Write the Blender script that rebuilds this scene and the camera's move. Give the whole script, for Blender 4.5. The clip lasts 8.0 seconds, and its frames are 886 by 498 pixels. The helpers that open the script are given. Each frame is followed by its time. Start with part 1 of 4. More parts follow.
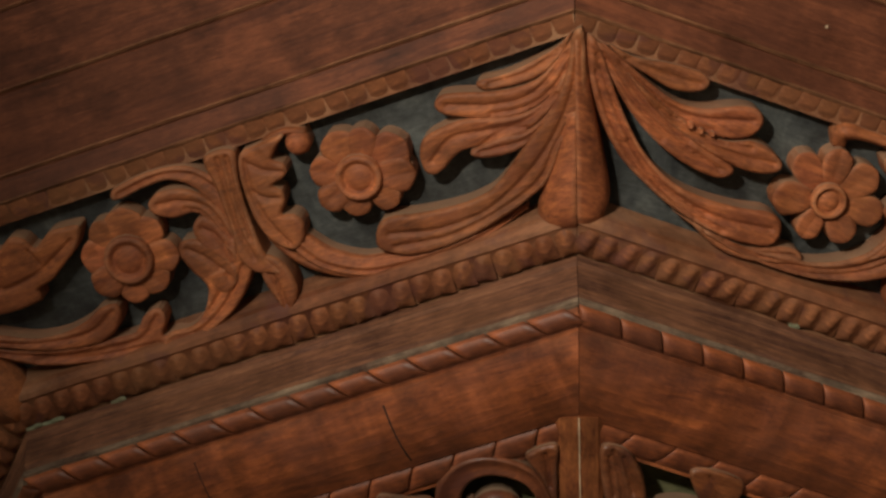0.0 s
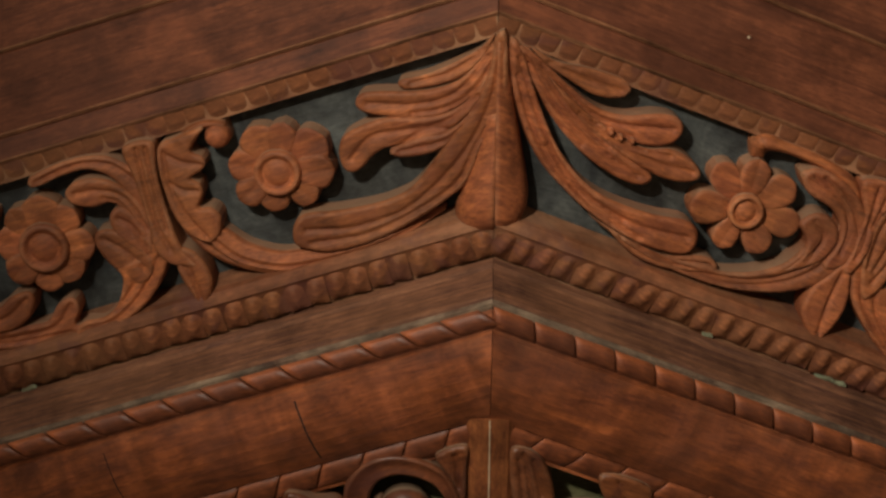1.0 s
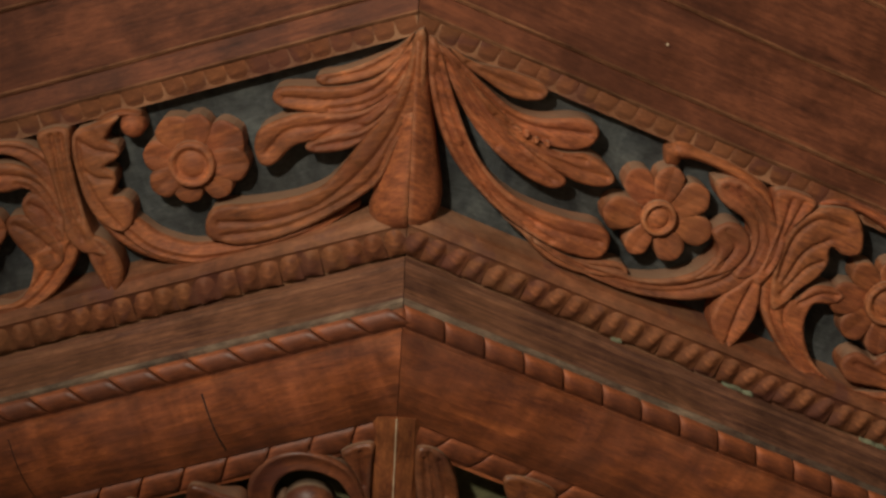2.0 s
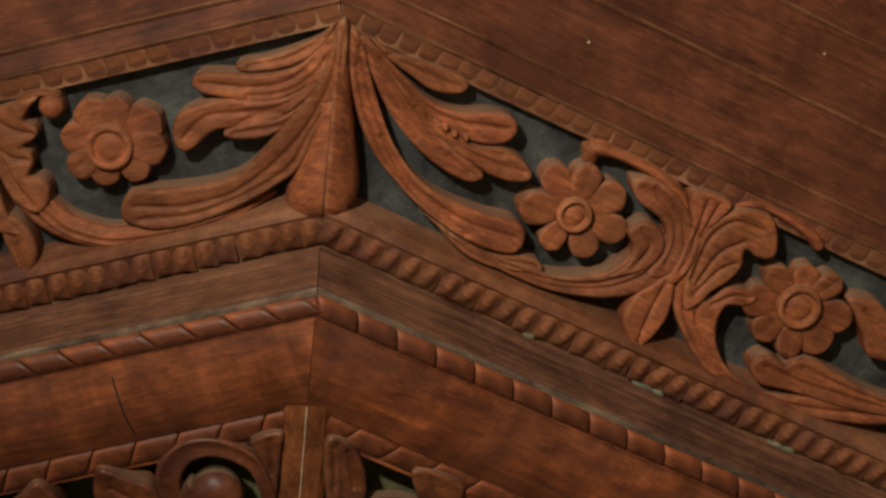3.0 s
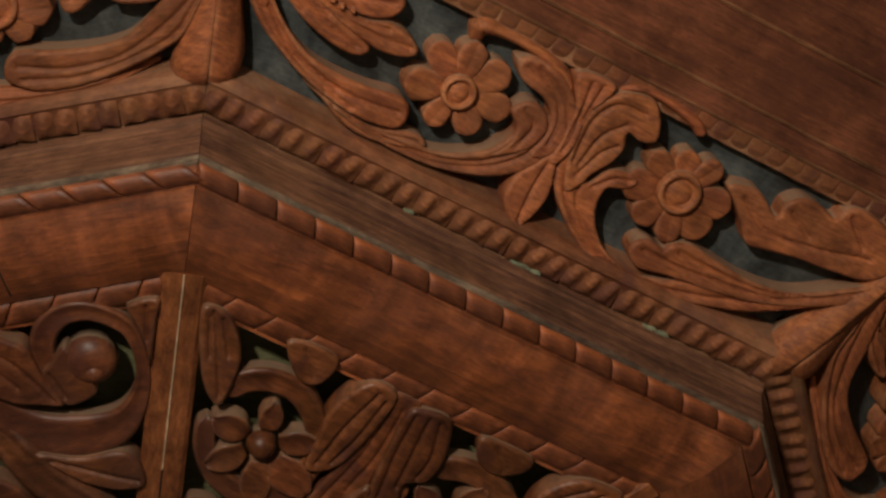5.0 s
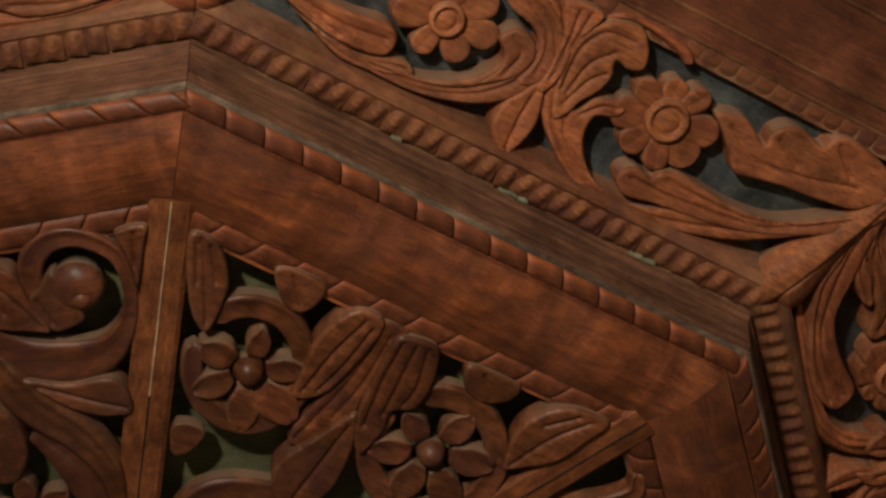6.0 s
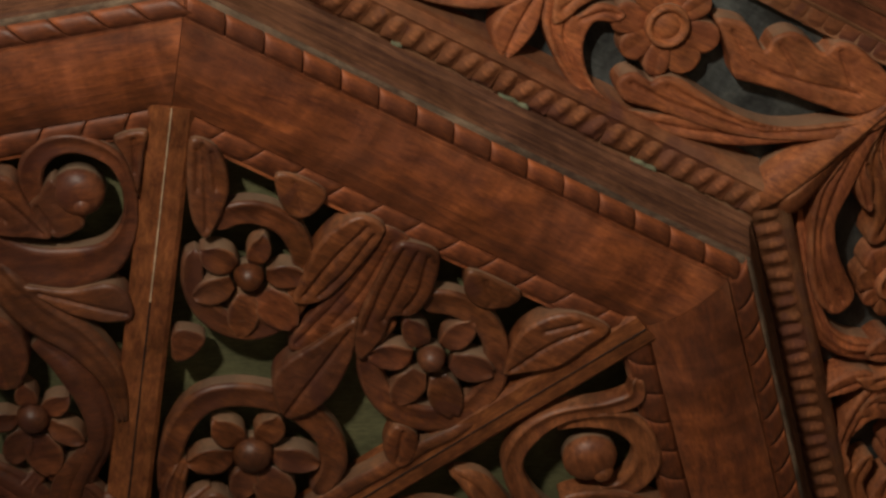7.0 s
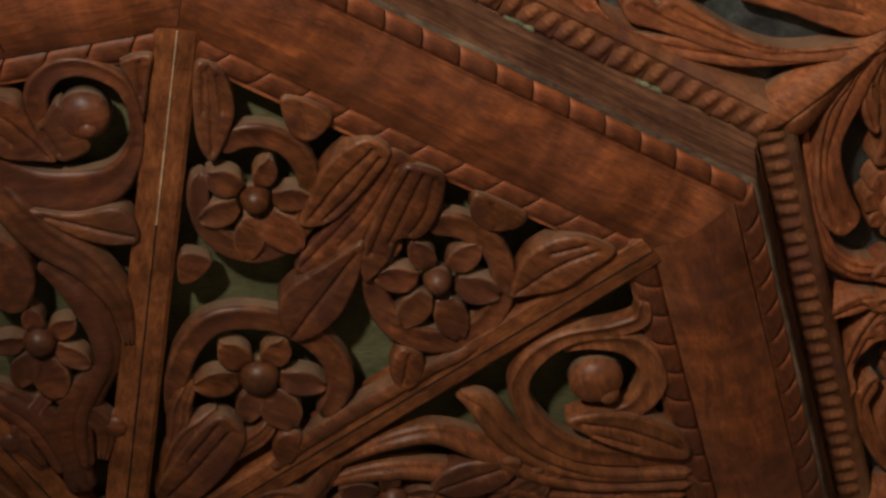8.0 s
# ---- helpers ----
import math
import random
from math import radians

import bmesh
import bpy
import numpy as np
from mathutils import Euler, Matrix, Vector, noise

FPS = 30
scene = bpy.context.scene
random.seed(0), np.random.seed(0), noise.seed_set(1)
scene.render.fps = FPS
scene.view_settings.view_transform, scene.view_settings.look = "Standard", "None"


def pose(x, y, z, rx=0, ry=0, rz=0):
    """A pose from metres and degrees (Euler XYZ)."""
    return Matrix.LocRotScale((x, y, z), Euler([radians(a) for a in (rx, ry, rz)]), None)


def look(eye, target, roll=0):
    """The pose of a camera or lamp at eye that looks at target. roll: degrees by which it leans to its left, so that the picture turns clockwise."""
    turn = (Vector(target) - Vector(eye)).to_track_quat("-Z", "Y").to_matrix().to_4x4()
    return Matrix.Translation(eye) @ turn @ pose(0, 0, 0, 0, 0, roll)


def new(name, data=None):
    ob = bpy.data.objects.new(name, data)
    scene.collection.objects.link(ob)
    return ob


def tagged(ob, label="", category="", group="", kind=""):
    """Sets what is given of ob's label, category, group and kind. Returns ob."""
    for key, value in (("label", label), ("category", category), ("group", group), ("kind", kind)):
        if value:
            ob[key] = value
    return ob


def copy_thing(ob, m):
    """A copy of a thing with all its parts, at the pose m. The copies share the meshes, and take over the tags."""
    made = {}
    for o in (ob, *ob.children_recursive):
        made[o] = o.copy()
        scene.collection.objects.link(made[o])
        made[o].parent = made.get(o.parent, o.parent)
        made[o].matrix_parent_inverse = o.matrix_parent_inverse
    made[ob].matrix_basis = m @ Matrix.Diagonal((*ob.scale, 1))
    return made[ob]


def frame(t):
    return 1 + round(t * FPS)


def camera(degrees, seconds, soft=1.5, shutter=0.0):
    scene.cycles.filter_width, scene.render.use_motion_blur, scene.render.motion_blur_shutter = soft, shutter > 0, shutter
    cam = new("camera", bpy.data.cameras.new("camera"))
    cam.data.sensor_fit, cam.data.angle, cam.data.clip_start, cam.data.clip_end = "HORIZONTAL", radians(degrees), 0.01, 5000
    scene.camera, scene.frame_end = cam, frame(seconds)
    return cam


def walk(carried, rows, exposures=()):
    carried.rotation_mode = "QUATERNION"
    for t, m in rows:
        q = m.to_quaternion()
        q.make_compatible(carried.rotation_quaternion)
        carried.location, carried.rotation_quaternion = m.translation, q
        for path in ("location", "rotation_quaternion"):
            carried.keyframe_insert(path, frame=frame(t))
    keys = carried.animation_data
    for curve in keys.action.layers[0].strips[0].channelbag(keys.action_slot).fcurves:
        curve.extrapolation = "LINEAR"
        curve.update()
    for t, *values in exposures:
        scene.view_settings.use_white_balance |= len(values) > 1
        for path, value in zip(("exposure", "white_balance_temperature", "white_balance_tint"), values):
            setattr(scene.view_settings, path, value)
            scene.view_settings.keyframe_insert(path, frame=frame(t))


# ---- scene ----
from mathutils import geometry

# An octagonal carved canopy hangs under the ceiling of a hall; the camera stands still below it and pans and tilts.
EYE = 1.5
cam = camera(14.65, 8.0, 2.7)
# seconds, azimuth to the right of +y, elevation, lean (degrees)
ROWS = [
    (0.0, -9.074, 51.793, 0.694),
    (0.5, -7.897, 51.804, 0.696),
    (1.0, -6.825, 51.798, 0.722),
    (1.5, -5.649, 51.805, 0.732),
    (2.8, -2.642, 51.710, 0.690),
    (3.0, -2.189, 51.670, 0.665),
    (3.5, -0.997, 51.317, 0.600),
    (4.0, 0.000, 50.760, 0.459),
    (4.5, 0.627, 50.173, 0.366),
    (4.7, 0.775, 49.942, 0.340),
    (5.8, 1.259, 48.657, 0.262),
    (6.0, 1.285, 48.394, 0.235),
    (6.5, 1.304, 47.597, 0.194),
    (7.0, 1.284, 46.829, 0.160),
    (7.5, 1.245, 46.111, 0.155),
    (8.0, 1.144, 45.543, 0.151),
]
walk(cam, [(t, pose(0, 0, EYE, 0, 0, -az) @ pose(0, 0, 0, 90 + el, 0, 0) @ pose(0, 0, 0, 0, 0, lean)) for t, az, el, lean in ROWS],
     exposures=[(0.0, 0.0), (3.5, -0.08), (4.5, -0.1), (6.0, -0.05), (7.0, -0.05), (8.0, 0.05)])

# ---- light: unseen windows added behind the camera, and the grey day outside ----
world = bpy.data.worlds.new("world")
scene.world = world
world.use_nodes = True
sky = world.node_tree.nodes.new("ShaderNodeTexSky")
sky.sky_type, sky.sun_disc, sky.sun_elevation, sky.sun_rotation = "NISHITA", False, radians(35), radians(160)
world.node_tree.links.new(sky.outputs[0], world.node_tree.nodes["Background"].inputs[0])
world.node_tree.nodes["Background"].inputs[1].default_value = 0.08


def area_lamp(name, size_x, size_y, watts, colour, m):
    lamp = bpy.data.lights.new(name, "AREA")
    lamp.shape, lamp.size, lamp.size_y, lamp.energy, lamp.color = "RECTANGLE", size_x, size_y, watts, colour
    ob = new(name, lamp)
    ob.matrix_world = m
    return ob


# main soft lamp and a weak fill, set in the added windows
area_lamp("added_window_light", 1.5, 1.9, 62, (1.0, 0.91, 0.78), look((-1.9, -3.42, 1.85), (0.0, 2.0, 4.1)))
area_lamp("added_window_light", 1.5, 1.9, 6, (1.0, 0.91, 0.78), look((1.9, -3.42, 1.85), (0.0, 2.0, 4.1)))
# unseen spot lamp, added low behind the camera to brighten the canopy's near corner
spot = bpy.data.lights.new("added_spot", "SPOT")
spot.energy, spot.color, spot.spot_size, spot.spot_blend, spot.shadow_soft_size = 800, (1.0, 0.87, 0.71), radians(16.5), 1.0, 0.14
new("added_spot", spot).matrix_world = look((-1.35, -2.6, 1.1), (-0.02, 1.98, 4.13))

# ---- materials ----


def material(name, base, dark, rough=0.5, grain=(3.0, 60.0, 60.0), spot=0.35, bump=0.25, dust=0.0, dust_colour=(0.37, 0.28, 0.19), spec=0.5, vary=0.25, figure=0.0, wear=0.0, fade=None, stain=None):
    """Old wood or paint: streaks along local x, blotches, a fine relief, a variation from piece to piece, dust on faces that look up."""
    m = bpy.data.materials.new(name)
    m.use_nodes = True
    n, l = m.node_tree.nodes, m.node_tree.links
    b = n["Principled BSDF"]
    co = n.new("ShaderNodeTexCoord")
    mp = n.new("ShaderNodeMapping")
    mp.inputs["Scale"].default_value = grain
    l.new(co.outputs["Object"], mp.inputs["Vector"])
    streak = n.new("ShaderNodeTexNoise")
    streak.inputs["Scale"].default_value, streak.inputs["Detail"].default_value, streak.inputs["Roughness"].default_value = 1.6, 9, 0.72
    streak.inputs["Distortion"].default_value = 0.6
    l.new(mp.outputs[0], streak.inputs["Vector"])
    blot = n.new("ShaderNodeTexNoise")
    blot.inputs["Scale"].default_value, blot.inputs["Detail"].default_value, blot.inputs["Roughness"].default_value = 16.0, 8, 0.68
    l.new(co.outputs["Object"], blot.inputs["Vector"])
    info = n.new("ShaderNodeObjectInfo")
    r1 = n.new("ShaderNodeMapRange")
    r1.inputs["From Min"].default_value, r1.inputs["From Max"].default_value = 0.36, 0.66
    l.new(streak.outputs[0], r1.inputs["Value"])
    mix = n.new("ShaderNodeMix")
    mix.data_type = "RGBA"
    mix.inputs["A"].default_value, mix.inputs["B"].default_value = (*dark, 1), (*base, 1)
    l.new(r1.outputs[0], mix.inputs["Factor"])
    r2 = n.new("ShaderNodeMapRange")
    r2.inputs["From Min"].default_value, r2.inputs["From Max"].default_value = 0.35, 0.65
    r2.inputs["To Min"].default_value, r2.inputs["To Max"].default_value = 1.0 - spot, 1.0 + spot * 0.5
    l.new(blot.outputs[0], r2.inputs["Value"])
    r3 = n.new("ShaderNodeMapRange")
    r3.inputs["To Min"].default_value, r3.inputs["To Max"].default_value = 1.0 - vary, 1.0 + vary
    l.new(info.outputs["Random"], r3.inputs["Value"])
    mul = n.new("ShaderNodeMath")
    mul.operation = "MULTIPLY"
    l.new(r2.outputs[0], mul.inputs[0])
    l.new(r3.outputs[0], mul.inputs[1])
    fine_at = n.new("ShaderNodeMapping")
    fine_at.inputs["Scale"].default_value = (70, 330, 330)
    l.new(co.outputs["Object"], fine_at.inputs["Vector"])
    fine = n.new("ShaderNodeTexNoise")
    fine.inputs["Scale"].default_value, fine.inputs["Detail"].default_value, fine.inputs["Roughness"].default_value = 1.0, 4, 0.65
    l.new(fine_at.outputs[0], fine.inputs["Vector"])
    rg = n.new("ShaderNodeMapRange")
    rg.inputs["From Min"].default_value, rg.inputs["From Max"].default_value = 0.3, 0.7
    rg.inputs["To Min"].default_value, rg.inputs["To Max"].default_value = 0.74, 1.26
    l.new(fine.outputs[0], rg.inputs["Value"])
    grained = n.new("ShaderNodeMath")
    grained.operation = "MULTIPLY"
    l.new(mul.outputs[0], grained.inputs[0])
    l.new(rg.outputs[0], grained.inputs[1])
    mul = grained
    sc = n.new("ShaderNodeVectorMath")
    sc.operation = "SCALE"
    l.new(mix.outputs["Result"], sc.inputs[0])
    l.new(mul.outputs[0], sc.inputs["Scale"])
    colour = sc.outputs[0]
    if fade:
        # patches where the surface has greyed or darkened with age
        old = n.new("ShaderNodeTexNoise")
        old.inputs["Scale"].default_value, old.inputs["Detail"].default_value, old.inputs["Roughness"].default_value = 7.0, 6, 0.6
        geo_at = n.new("ShaderNodeNewGeometry")
        l.new(geo_at.outputs["Position"], old.inputs["Vector"])
        ro = n.new("ShaderNodeMapRange")
        ro.inputs["From Min"].default_value, ro.inputs["From Max"].default_value, ro.inputs["To Max"].default_value = 0.45, 0.68, fade[1]
        l.new(old.outputs[0], ro.inputs["Value"])
        mo = n.new("ShaderNodeMix")
        mo.data_type = "RGBA"
        mo.inputs["B"].default_value = (*fade[0], 1)
        l.new(ro.outputs[0], mo.inputs["Factor"])
        l.new(colour, mo.inputs["A"])
        colour = mo.outputs["Result"]
    if stain:
        # varnish gone in sharp-edged patches, and a hue that differs from piece to piece
        st = n.new("ShaderNodeTexNoise")
        st.inputs["Scale"].default_value, st.inputs["Detail"].default_value, st.inputs["Roughness"].default_value, st.inputs["Distortion"].default_value = 19.0, 7, 0.62, 0.7
        at = n.new("ShaderNodeNewGeometry")
        l.new(at.outputs["Position"], st.inputs["Vector"])
        rs = n.new("ShaderNodeMapRange")
        rs.inputs["From Min"].default_value, rs.inputs["From Max"].default_value, rs.inputs["To Max"].default_value = 0.53, 0.6, stain[1]
        l.new(st.outputs[0], rs.inputs["Value"])
        ms = n.new("ShaderNodeMix")
        ms.data_type = "RGBA"
        ms.inputs["B"].default_value = (*stain[0], 1)
        l.new(rs.outputs[0], ms.inputs["Factor"])
        l.new(colour, ms.inputs["A"])
        hs = n.new("ShaderNodeHueSaturation")
        rh = n.new("ShaderNodeMapRange")
        rh.inputs["To Min"].default_value, rh.inputs["To Max"].default_value = 0.4965, 0.502
        tw = n.new("ShaderNodeMath")
        tw.operation = "FRACT"
        by = n.new("ShaderNodeMath")
        by.operation, by.inputs[1].default_value = "MULTIPLY", 7.31
        l.new(info.outputs["Random"], by.inputs[0])
        l.new(by.outputs[0], tw.inputs[0])
        l.new(tw.outputs[0], rh.inputs["Value"])
        l.new(rh.outputs[0], hs.inputs["Hue"])
        l.new(ms.outputs["Result"], hs.inputs["Color"])
        colour = hs.outputs["Color"]
    if figure:
        mp2 = n.new("ShaderNodeMapping")
        mp2.inputs["Scale"].default_value = (26, 5, 5)
        l.new(co.outputs["Object"], mp2.inputs["Vector"])
        fig = n.new("ShaderNodeTexNoise")
        fig.inputs["Scale"].default_value, fig.inputs["Detail"].default_value, fig.inputs["Distortion"].default_value = 1.3, 4, 0.8
        l.new(mp2.outputs[0], fig.inputs["Vector"])
        rf = n.new("ShaderNodeMapRange")
        rf.inputs["From Min"].default_value, rf.inputs["From Max"].default_value = 0.35, 0.68
        rf.inputs["To Min"].default_value, rf.inputs["To Max"].default_value = 1 - figure, 1 + figure
        l.new(fig.outputs[0], rf.inputs["Value"])
        s2 = n.new("ShaderNodeVectorMath")
        s2.operation = "SCALE"
        l.new(colour, s2.inputs[0])
        l.new(rf.outputs[0], s2.inputs["Scale"])
        colour = s2.outputs[0]
    if wear:
        g2 = n.new("ShaderNodeNewGeometry")
        rw = n.new("ShaderNodeMapRange")
        rw.inputs["From Min"].default_value, rw.inputs["From Max"].default_value = 0.53, 0.64
        rw.inputs["To Max"].default_value = wear
        l.new(g2.outputs["Pointiness"], rw.inputs["Value"])
        patch = n.new("ShaderNodeMath")
        patch.operation = "MULTIPLY"
        rp = n.new("ShaderNodeMapRange")
        rp.inputs["From Min"].default_value, rp.inputs["From Max"].default_value = 0.4, 0.6
        l.new(blot.outputs[0], rp.inputs["Value"])
        l.new(rw.outputs[0], patch.inputs[0])
        l.new(rp.outputs[0], patch.inputs[1])
        mw = n.new("ShaderNodeMix")
        mw.data_type = "RGBA"
        mw.inputs["B"].default_value = (0.5, 0.3, 0.17, 1)
        l.new(patch.outputs[0], mw.inputs["Factor"])
        l.new(colour, mw.inputs["A"])
        colour = mw.outputs["Result"]
    rough_in = n.new("ShaderNodeMapRange")
    rough_in.inputs["To Min"].default_value, rough_in.inputs["To Max"].default_value = rough - 0.1, rough + 0.18
    l.new(blot.outputs[0], rough_in.inputs["Value"])
    l.new(rough_in.outputs[0], b.inputs["Roughness"])
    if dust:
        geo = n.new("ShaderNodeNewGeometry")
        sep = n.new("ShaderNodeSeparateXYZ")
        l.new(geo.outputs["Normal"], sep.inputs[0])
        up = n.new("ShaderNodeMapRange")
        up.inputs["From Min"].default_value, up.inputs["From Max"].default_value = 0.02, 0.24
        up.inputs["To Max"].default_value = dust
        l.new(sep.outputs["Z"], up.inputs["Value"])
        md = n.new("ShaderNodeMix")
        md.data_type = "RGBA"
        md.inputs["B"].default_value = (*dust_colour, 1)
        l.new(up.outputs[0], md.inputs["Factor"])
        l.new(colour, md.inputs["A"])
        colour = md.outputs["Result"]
    l.new(colour, b.inputs["Base Color"])
    b.inputs["Specular IOR Level"].default_value = spec
    bp = n.new("ShaderNodeBump")
    bp.inputs["Strength"].default_value, bp.inputs["Distance"].default_value = bump, 0.0015
    relief = n.new("ShaderNodeMath")
    relief.operation, relief.inputs[1].default_value = "MULTIPLY_ADD", 0.5
    l.new(fine.outputs[0], relief.inputs[0])
    l.new(streak.outputs[0], relief.inputs[2])
    l.new(relief.outputs[0], bp.inputs["Height"])
    l.new(bp.outputs[0], b.inputs["Normal"])
    return m


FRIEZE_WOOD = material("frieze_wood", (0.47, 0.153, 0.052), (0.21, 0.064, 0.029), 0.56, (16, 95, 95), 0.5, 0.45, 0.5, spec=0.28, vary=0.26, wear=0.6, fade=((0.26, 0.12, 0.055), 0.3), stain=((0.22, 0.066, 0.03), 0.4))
BOARD_WOOD = material("board_wood", (0.375, 0.108, 0.034), (0.155, 0.046, 0.022), 0.42, (9, 30, 30), 0.45, 0.22, spec=0.38, vary=0.14, figure=0.28, wear=0.12, fade=((0.13, 0.05, 0.032), 0.65))
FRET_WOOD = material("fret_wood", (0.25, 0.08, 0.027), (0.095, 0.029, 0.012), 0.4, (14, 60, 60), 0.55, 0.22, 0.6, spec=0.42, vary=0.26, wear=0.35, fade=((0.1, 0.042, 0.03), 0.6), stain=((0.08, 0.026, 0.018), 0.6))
RIB_WOOD = material("rib_wood", (0.33, 0.115, 0.038), (0.15, 0.045, 0.018), 0.48, (30, 60, 60), 0.5, 0.25, spec=0.35, vary=0.1)
# lighter copy of the fret wood: one sector's stronger light, put into colour
LIT_FRET_WOOD = material("lit_fret_wood", (0.36, 0.125, 0.045), (0.15, 0.05, 0.02), 0.4, (14, 60, 60), 0.5, 0.3, 0.6, spec=0.42, vary=0.2, wear=0.4, stain=((0.14, 0.045, 0.024), 0.5))
PLANK_WOOD = material("plank_wood", (0.205, 0.067, 0.03), (0.095, 0.031, 0.016), 0.55, (4, 60, 60), 0.5, 0.3, spec=0.25, vary=0.2, fade=((0.1, 0.034, 0.018), 0.6))
# paler wood for the plank edges: their lit line is put into the colour
EDGE_HIGHLIGHT = material("edge_highlight", (0.27, 0.125, 0.06), (0.13, 0.05, 0.024), 0.6, (6, 60, 60), 0.5, 0.3, spec=0.25)
SILL_WOOD = material("sill_wood", (0.25, 0.112, 0.057), (0.085, 0.039, 0.028), 0.7, (7.0, 150, 150), 0.45, 0.6, spec=0.2, vary=0.16, fade=((0.28, 0.13, 0.06), 0.25))
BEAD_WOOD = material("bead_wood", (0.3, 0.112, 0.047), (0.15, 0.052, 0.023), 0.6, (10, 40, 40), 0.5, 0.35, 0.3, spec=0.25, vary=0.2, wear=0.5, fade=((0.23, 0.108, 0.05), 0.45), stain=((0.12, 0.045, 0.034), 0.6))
PALE_FILLER = material("pale_filler", (0.8, 0.62, 0.42), (0.5, 0.36, 0.22), 0.8, (30, 30, 30), 0.5, 0.3)
FILLET_GREY = material("grey_fillet", (0.34, 0.25, 0.165), (0.1, 0.05, 0.03), 0.8, (9, 20, 20), 0.6, 0.4)
BLACK_BOARD = material("black_board", (0.085, 0.095, 0.09), (0.026, 0.03, 0.032), 0.55, (14, 9, 9), 0.6, 0.25, spec=0.35)
VERDIGRIS = material("verdigris", (0.26, 0.3, 0.19), (0.16, 0.14, 0.08), 0.9, (40, 40, 40), 0.5, 0.3)
GREEN_BOARD = material("green_board", (0.23, 0.23, 0.11), (0.15, 0.155, 0.075), 0.7, (14, 14, 14), 0.4, 0.2)
DARK_JOINT = material("dark_joint", (0.022, 0.012, 0.008), (0.012, 0.007, 0.005), 0.8, (30, 30, 30), 0.3, 0.1)
PLASTER = material("plaster", (0.62, 0.56, 0.47), (0.5, 0.44, 0.36), 0.9, (2, 2, 2), 0.15, 0.2)
FLOOR_STONE = material("floor_stone", (0.56, 0.5, 0.42), (0.42, 0.37, 0.3), 0.6, (3, 3, 3), 0.2, 0.2)

# ---- plan of the canopy ----
CX, CY, LOW = -0.2966, 2.8419, 4.0     # axis of the octagon, height of its soffit
PHASE, SKEW = 7.15, 2.54               # turn of the octagon; odd sides are a little longer
HALF = (radians(45 - SKEW) / 2, radians(45 + SKEW) / 2)
# direction of the middle of side 0 and of side 1
MID = (PHASE - 90 - (45 - SKEW) / 2, PHASE - 90 + (45 + SKEW) / 2)


def side_pose(k):
    """Side k: origin on the axis at the soffit's height, x along the side, y inwards, z up."""
    return pose(CX, CY, LOW, 0, 0, MID[k % 2] + 90 * (k // 2) + 90)


def corner(k, end, r, z):
    h = HALF[k % 2]
    return Vector((end * r * math.sin(h), -r * math.cos(h), z - LOW))


def mesh_of(name, bm, mat, smooth=False):
    bmesh.ops.recalc_face_normals(bm, faces=bm.faces)
    me = bpy.data.meshes.new(name)
    bm.to_mesh(me)
    bm.free()
    me.materials.append(mat)
    if smooth and not any(p.use_smooth for p in me.polygons):
        for p in me.polygons:
            p.use_smooth = True
    return me


def part(name, bm, mat, parent, label="", smooth=False):
    ob = new(name, mesh_of(name, bm, mat, smooth))
    ob.parent = parent
    if label:
        ob["label"] = label
    return ob


def thing(name, bm, mat, m, label, category, group="", kind="", smooth=False):
    ob = new(name, mesh_of(name, bm, mat, smooth))
    ob.matrix_world = m
    return tagged(ob, label, category, group, kind)


def mitred(k, profile, cuts=6, wave=0.0, gap=0.0012):
    """A moulding along side k: a closed profile of (radius, height), mitred at both corners."""
    bm = bmesh.new()
    rows = []
    for i in range(cuts + 1):
        f = i / cuts
        row = []
        for j, (r, z) in enumerate(profile):
            p = corner(k, -1, r, z).lerp(corner(k, 1, r, z), f)
            p.x *= 1 - gap
            if wave and 0 < i < cuts:
                p += wave * Vector((0, noise.noise((i * 1.7, j * 0.31, k)), noise.noise((i * 1.3, j * 0.27, k + 9))))
            row.append(bm.verts.new(p))
        rows.append(row)
    n = len(profile)
    for a, b in zip(rows, rows[1:]):
        for j in range(n):
            bm.faces.new((a[j], a[(j + 1) % n], b[(j + 1) % n], b[j]))
    bm.faces.new(rows[0])
    bm.faces.new(rows[-1][::-1])
    return bm


def box(x0, x1, y0, y1, z0, z1):
    bm = bmesh.new()
    bmesh.ops.create_cube(bm, size=1, matrix=Matrix.Translation(((x0 + x1) / 2, (y0 + y1) / 2, (z0 + z1) / 2)) @ Matrix.Diagonal((x1 - x0, y1 - y0, z1 - z0, 1)))
    return bm


def round_about(ob, k):
    """The same thing on the three other sides of its kind."""
    for i in (1, 2, 3):
        copy_thing(ob, pose(CX, CY, 0, 0, 0, 90 * i) @ pose(-CX, -CY, 0) @ ob.matrix_world)


# ---- hall: unseen shell added round the canopy, its pale floor bounces light up ----
X0, X1, Y0, Y1, TOP = -4.0, 4.0, -3.5, 6.0, 5.0
WX0, WX1, WZ0, WZ1 = 1.1, 2.7, 0.9, 2.8
thing("floor", box(X0 - 0.2, X1 + 0.2, Y0 - 0.2, Y1 + 0.2, -0.2, 0), FLOOR_STONE, Matrix(), "unseen pale stone floor, bounces light up to the canopy", "floor", kind="structure")
thing("ceiling", box(X0 - 0.2, X1 + 0.2, Y0 - 0.2, Y1 + 0.2, TOP, TOP + 0.2), PLASTER, Matrix(), "plain plastered ceiling above the canopy", "ceiling", kind="structure")
thing("wall_west", box(X0 - 0.2, X0, Y0, Y1, 0, TOP), PLASTER, Matrix(), "plain plastered wall of the hall", "wall", kind="structure")
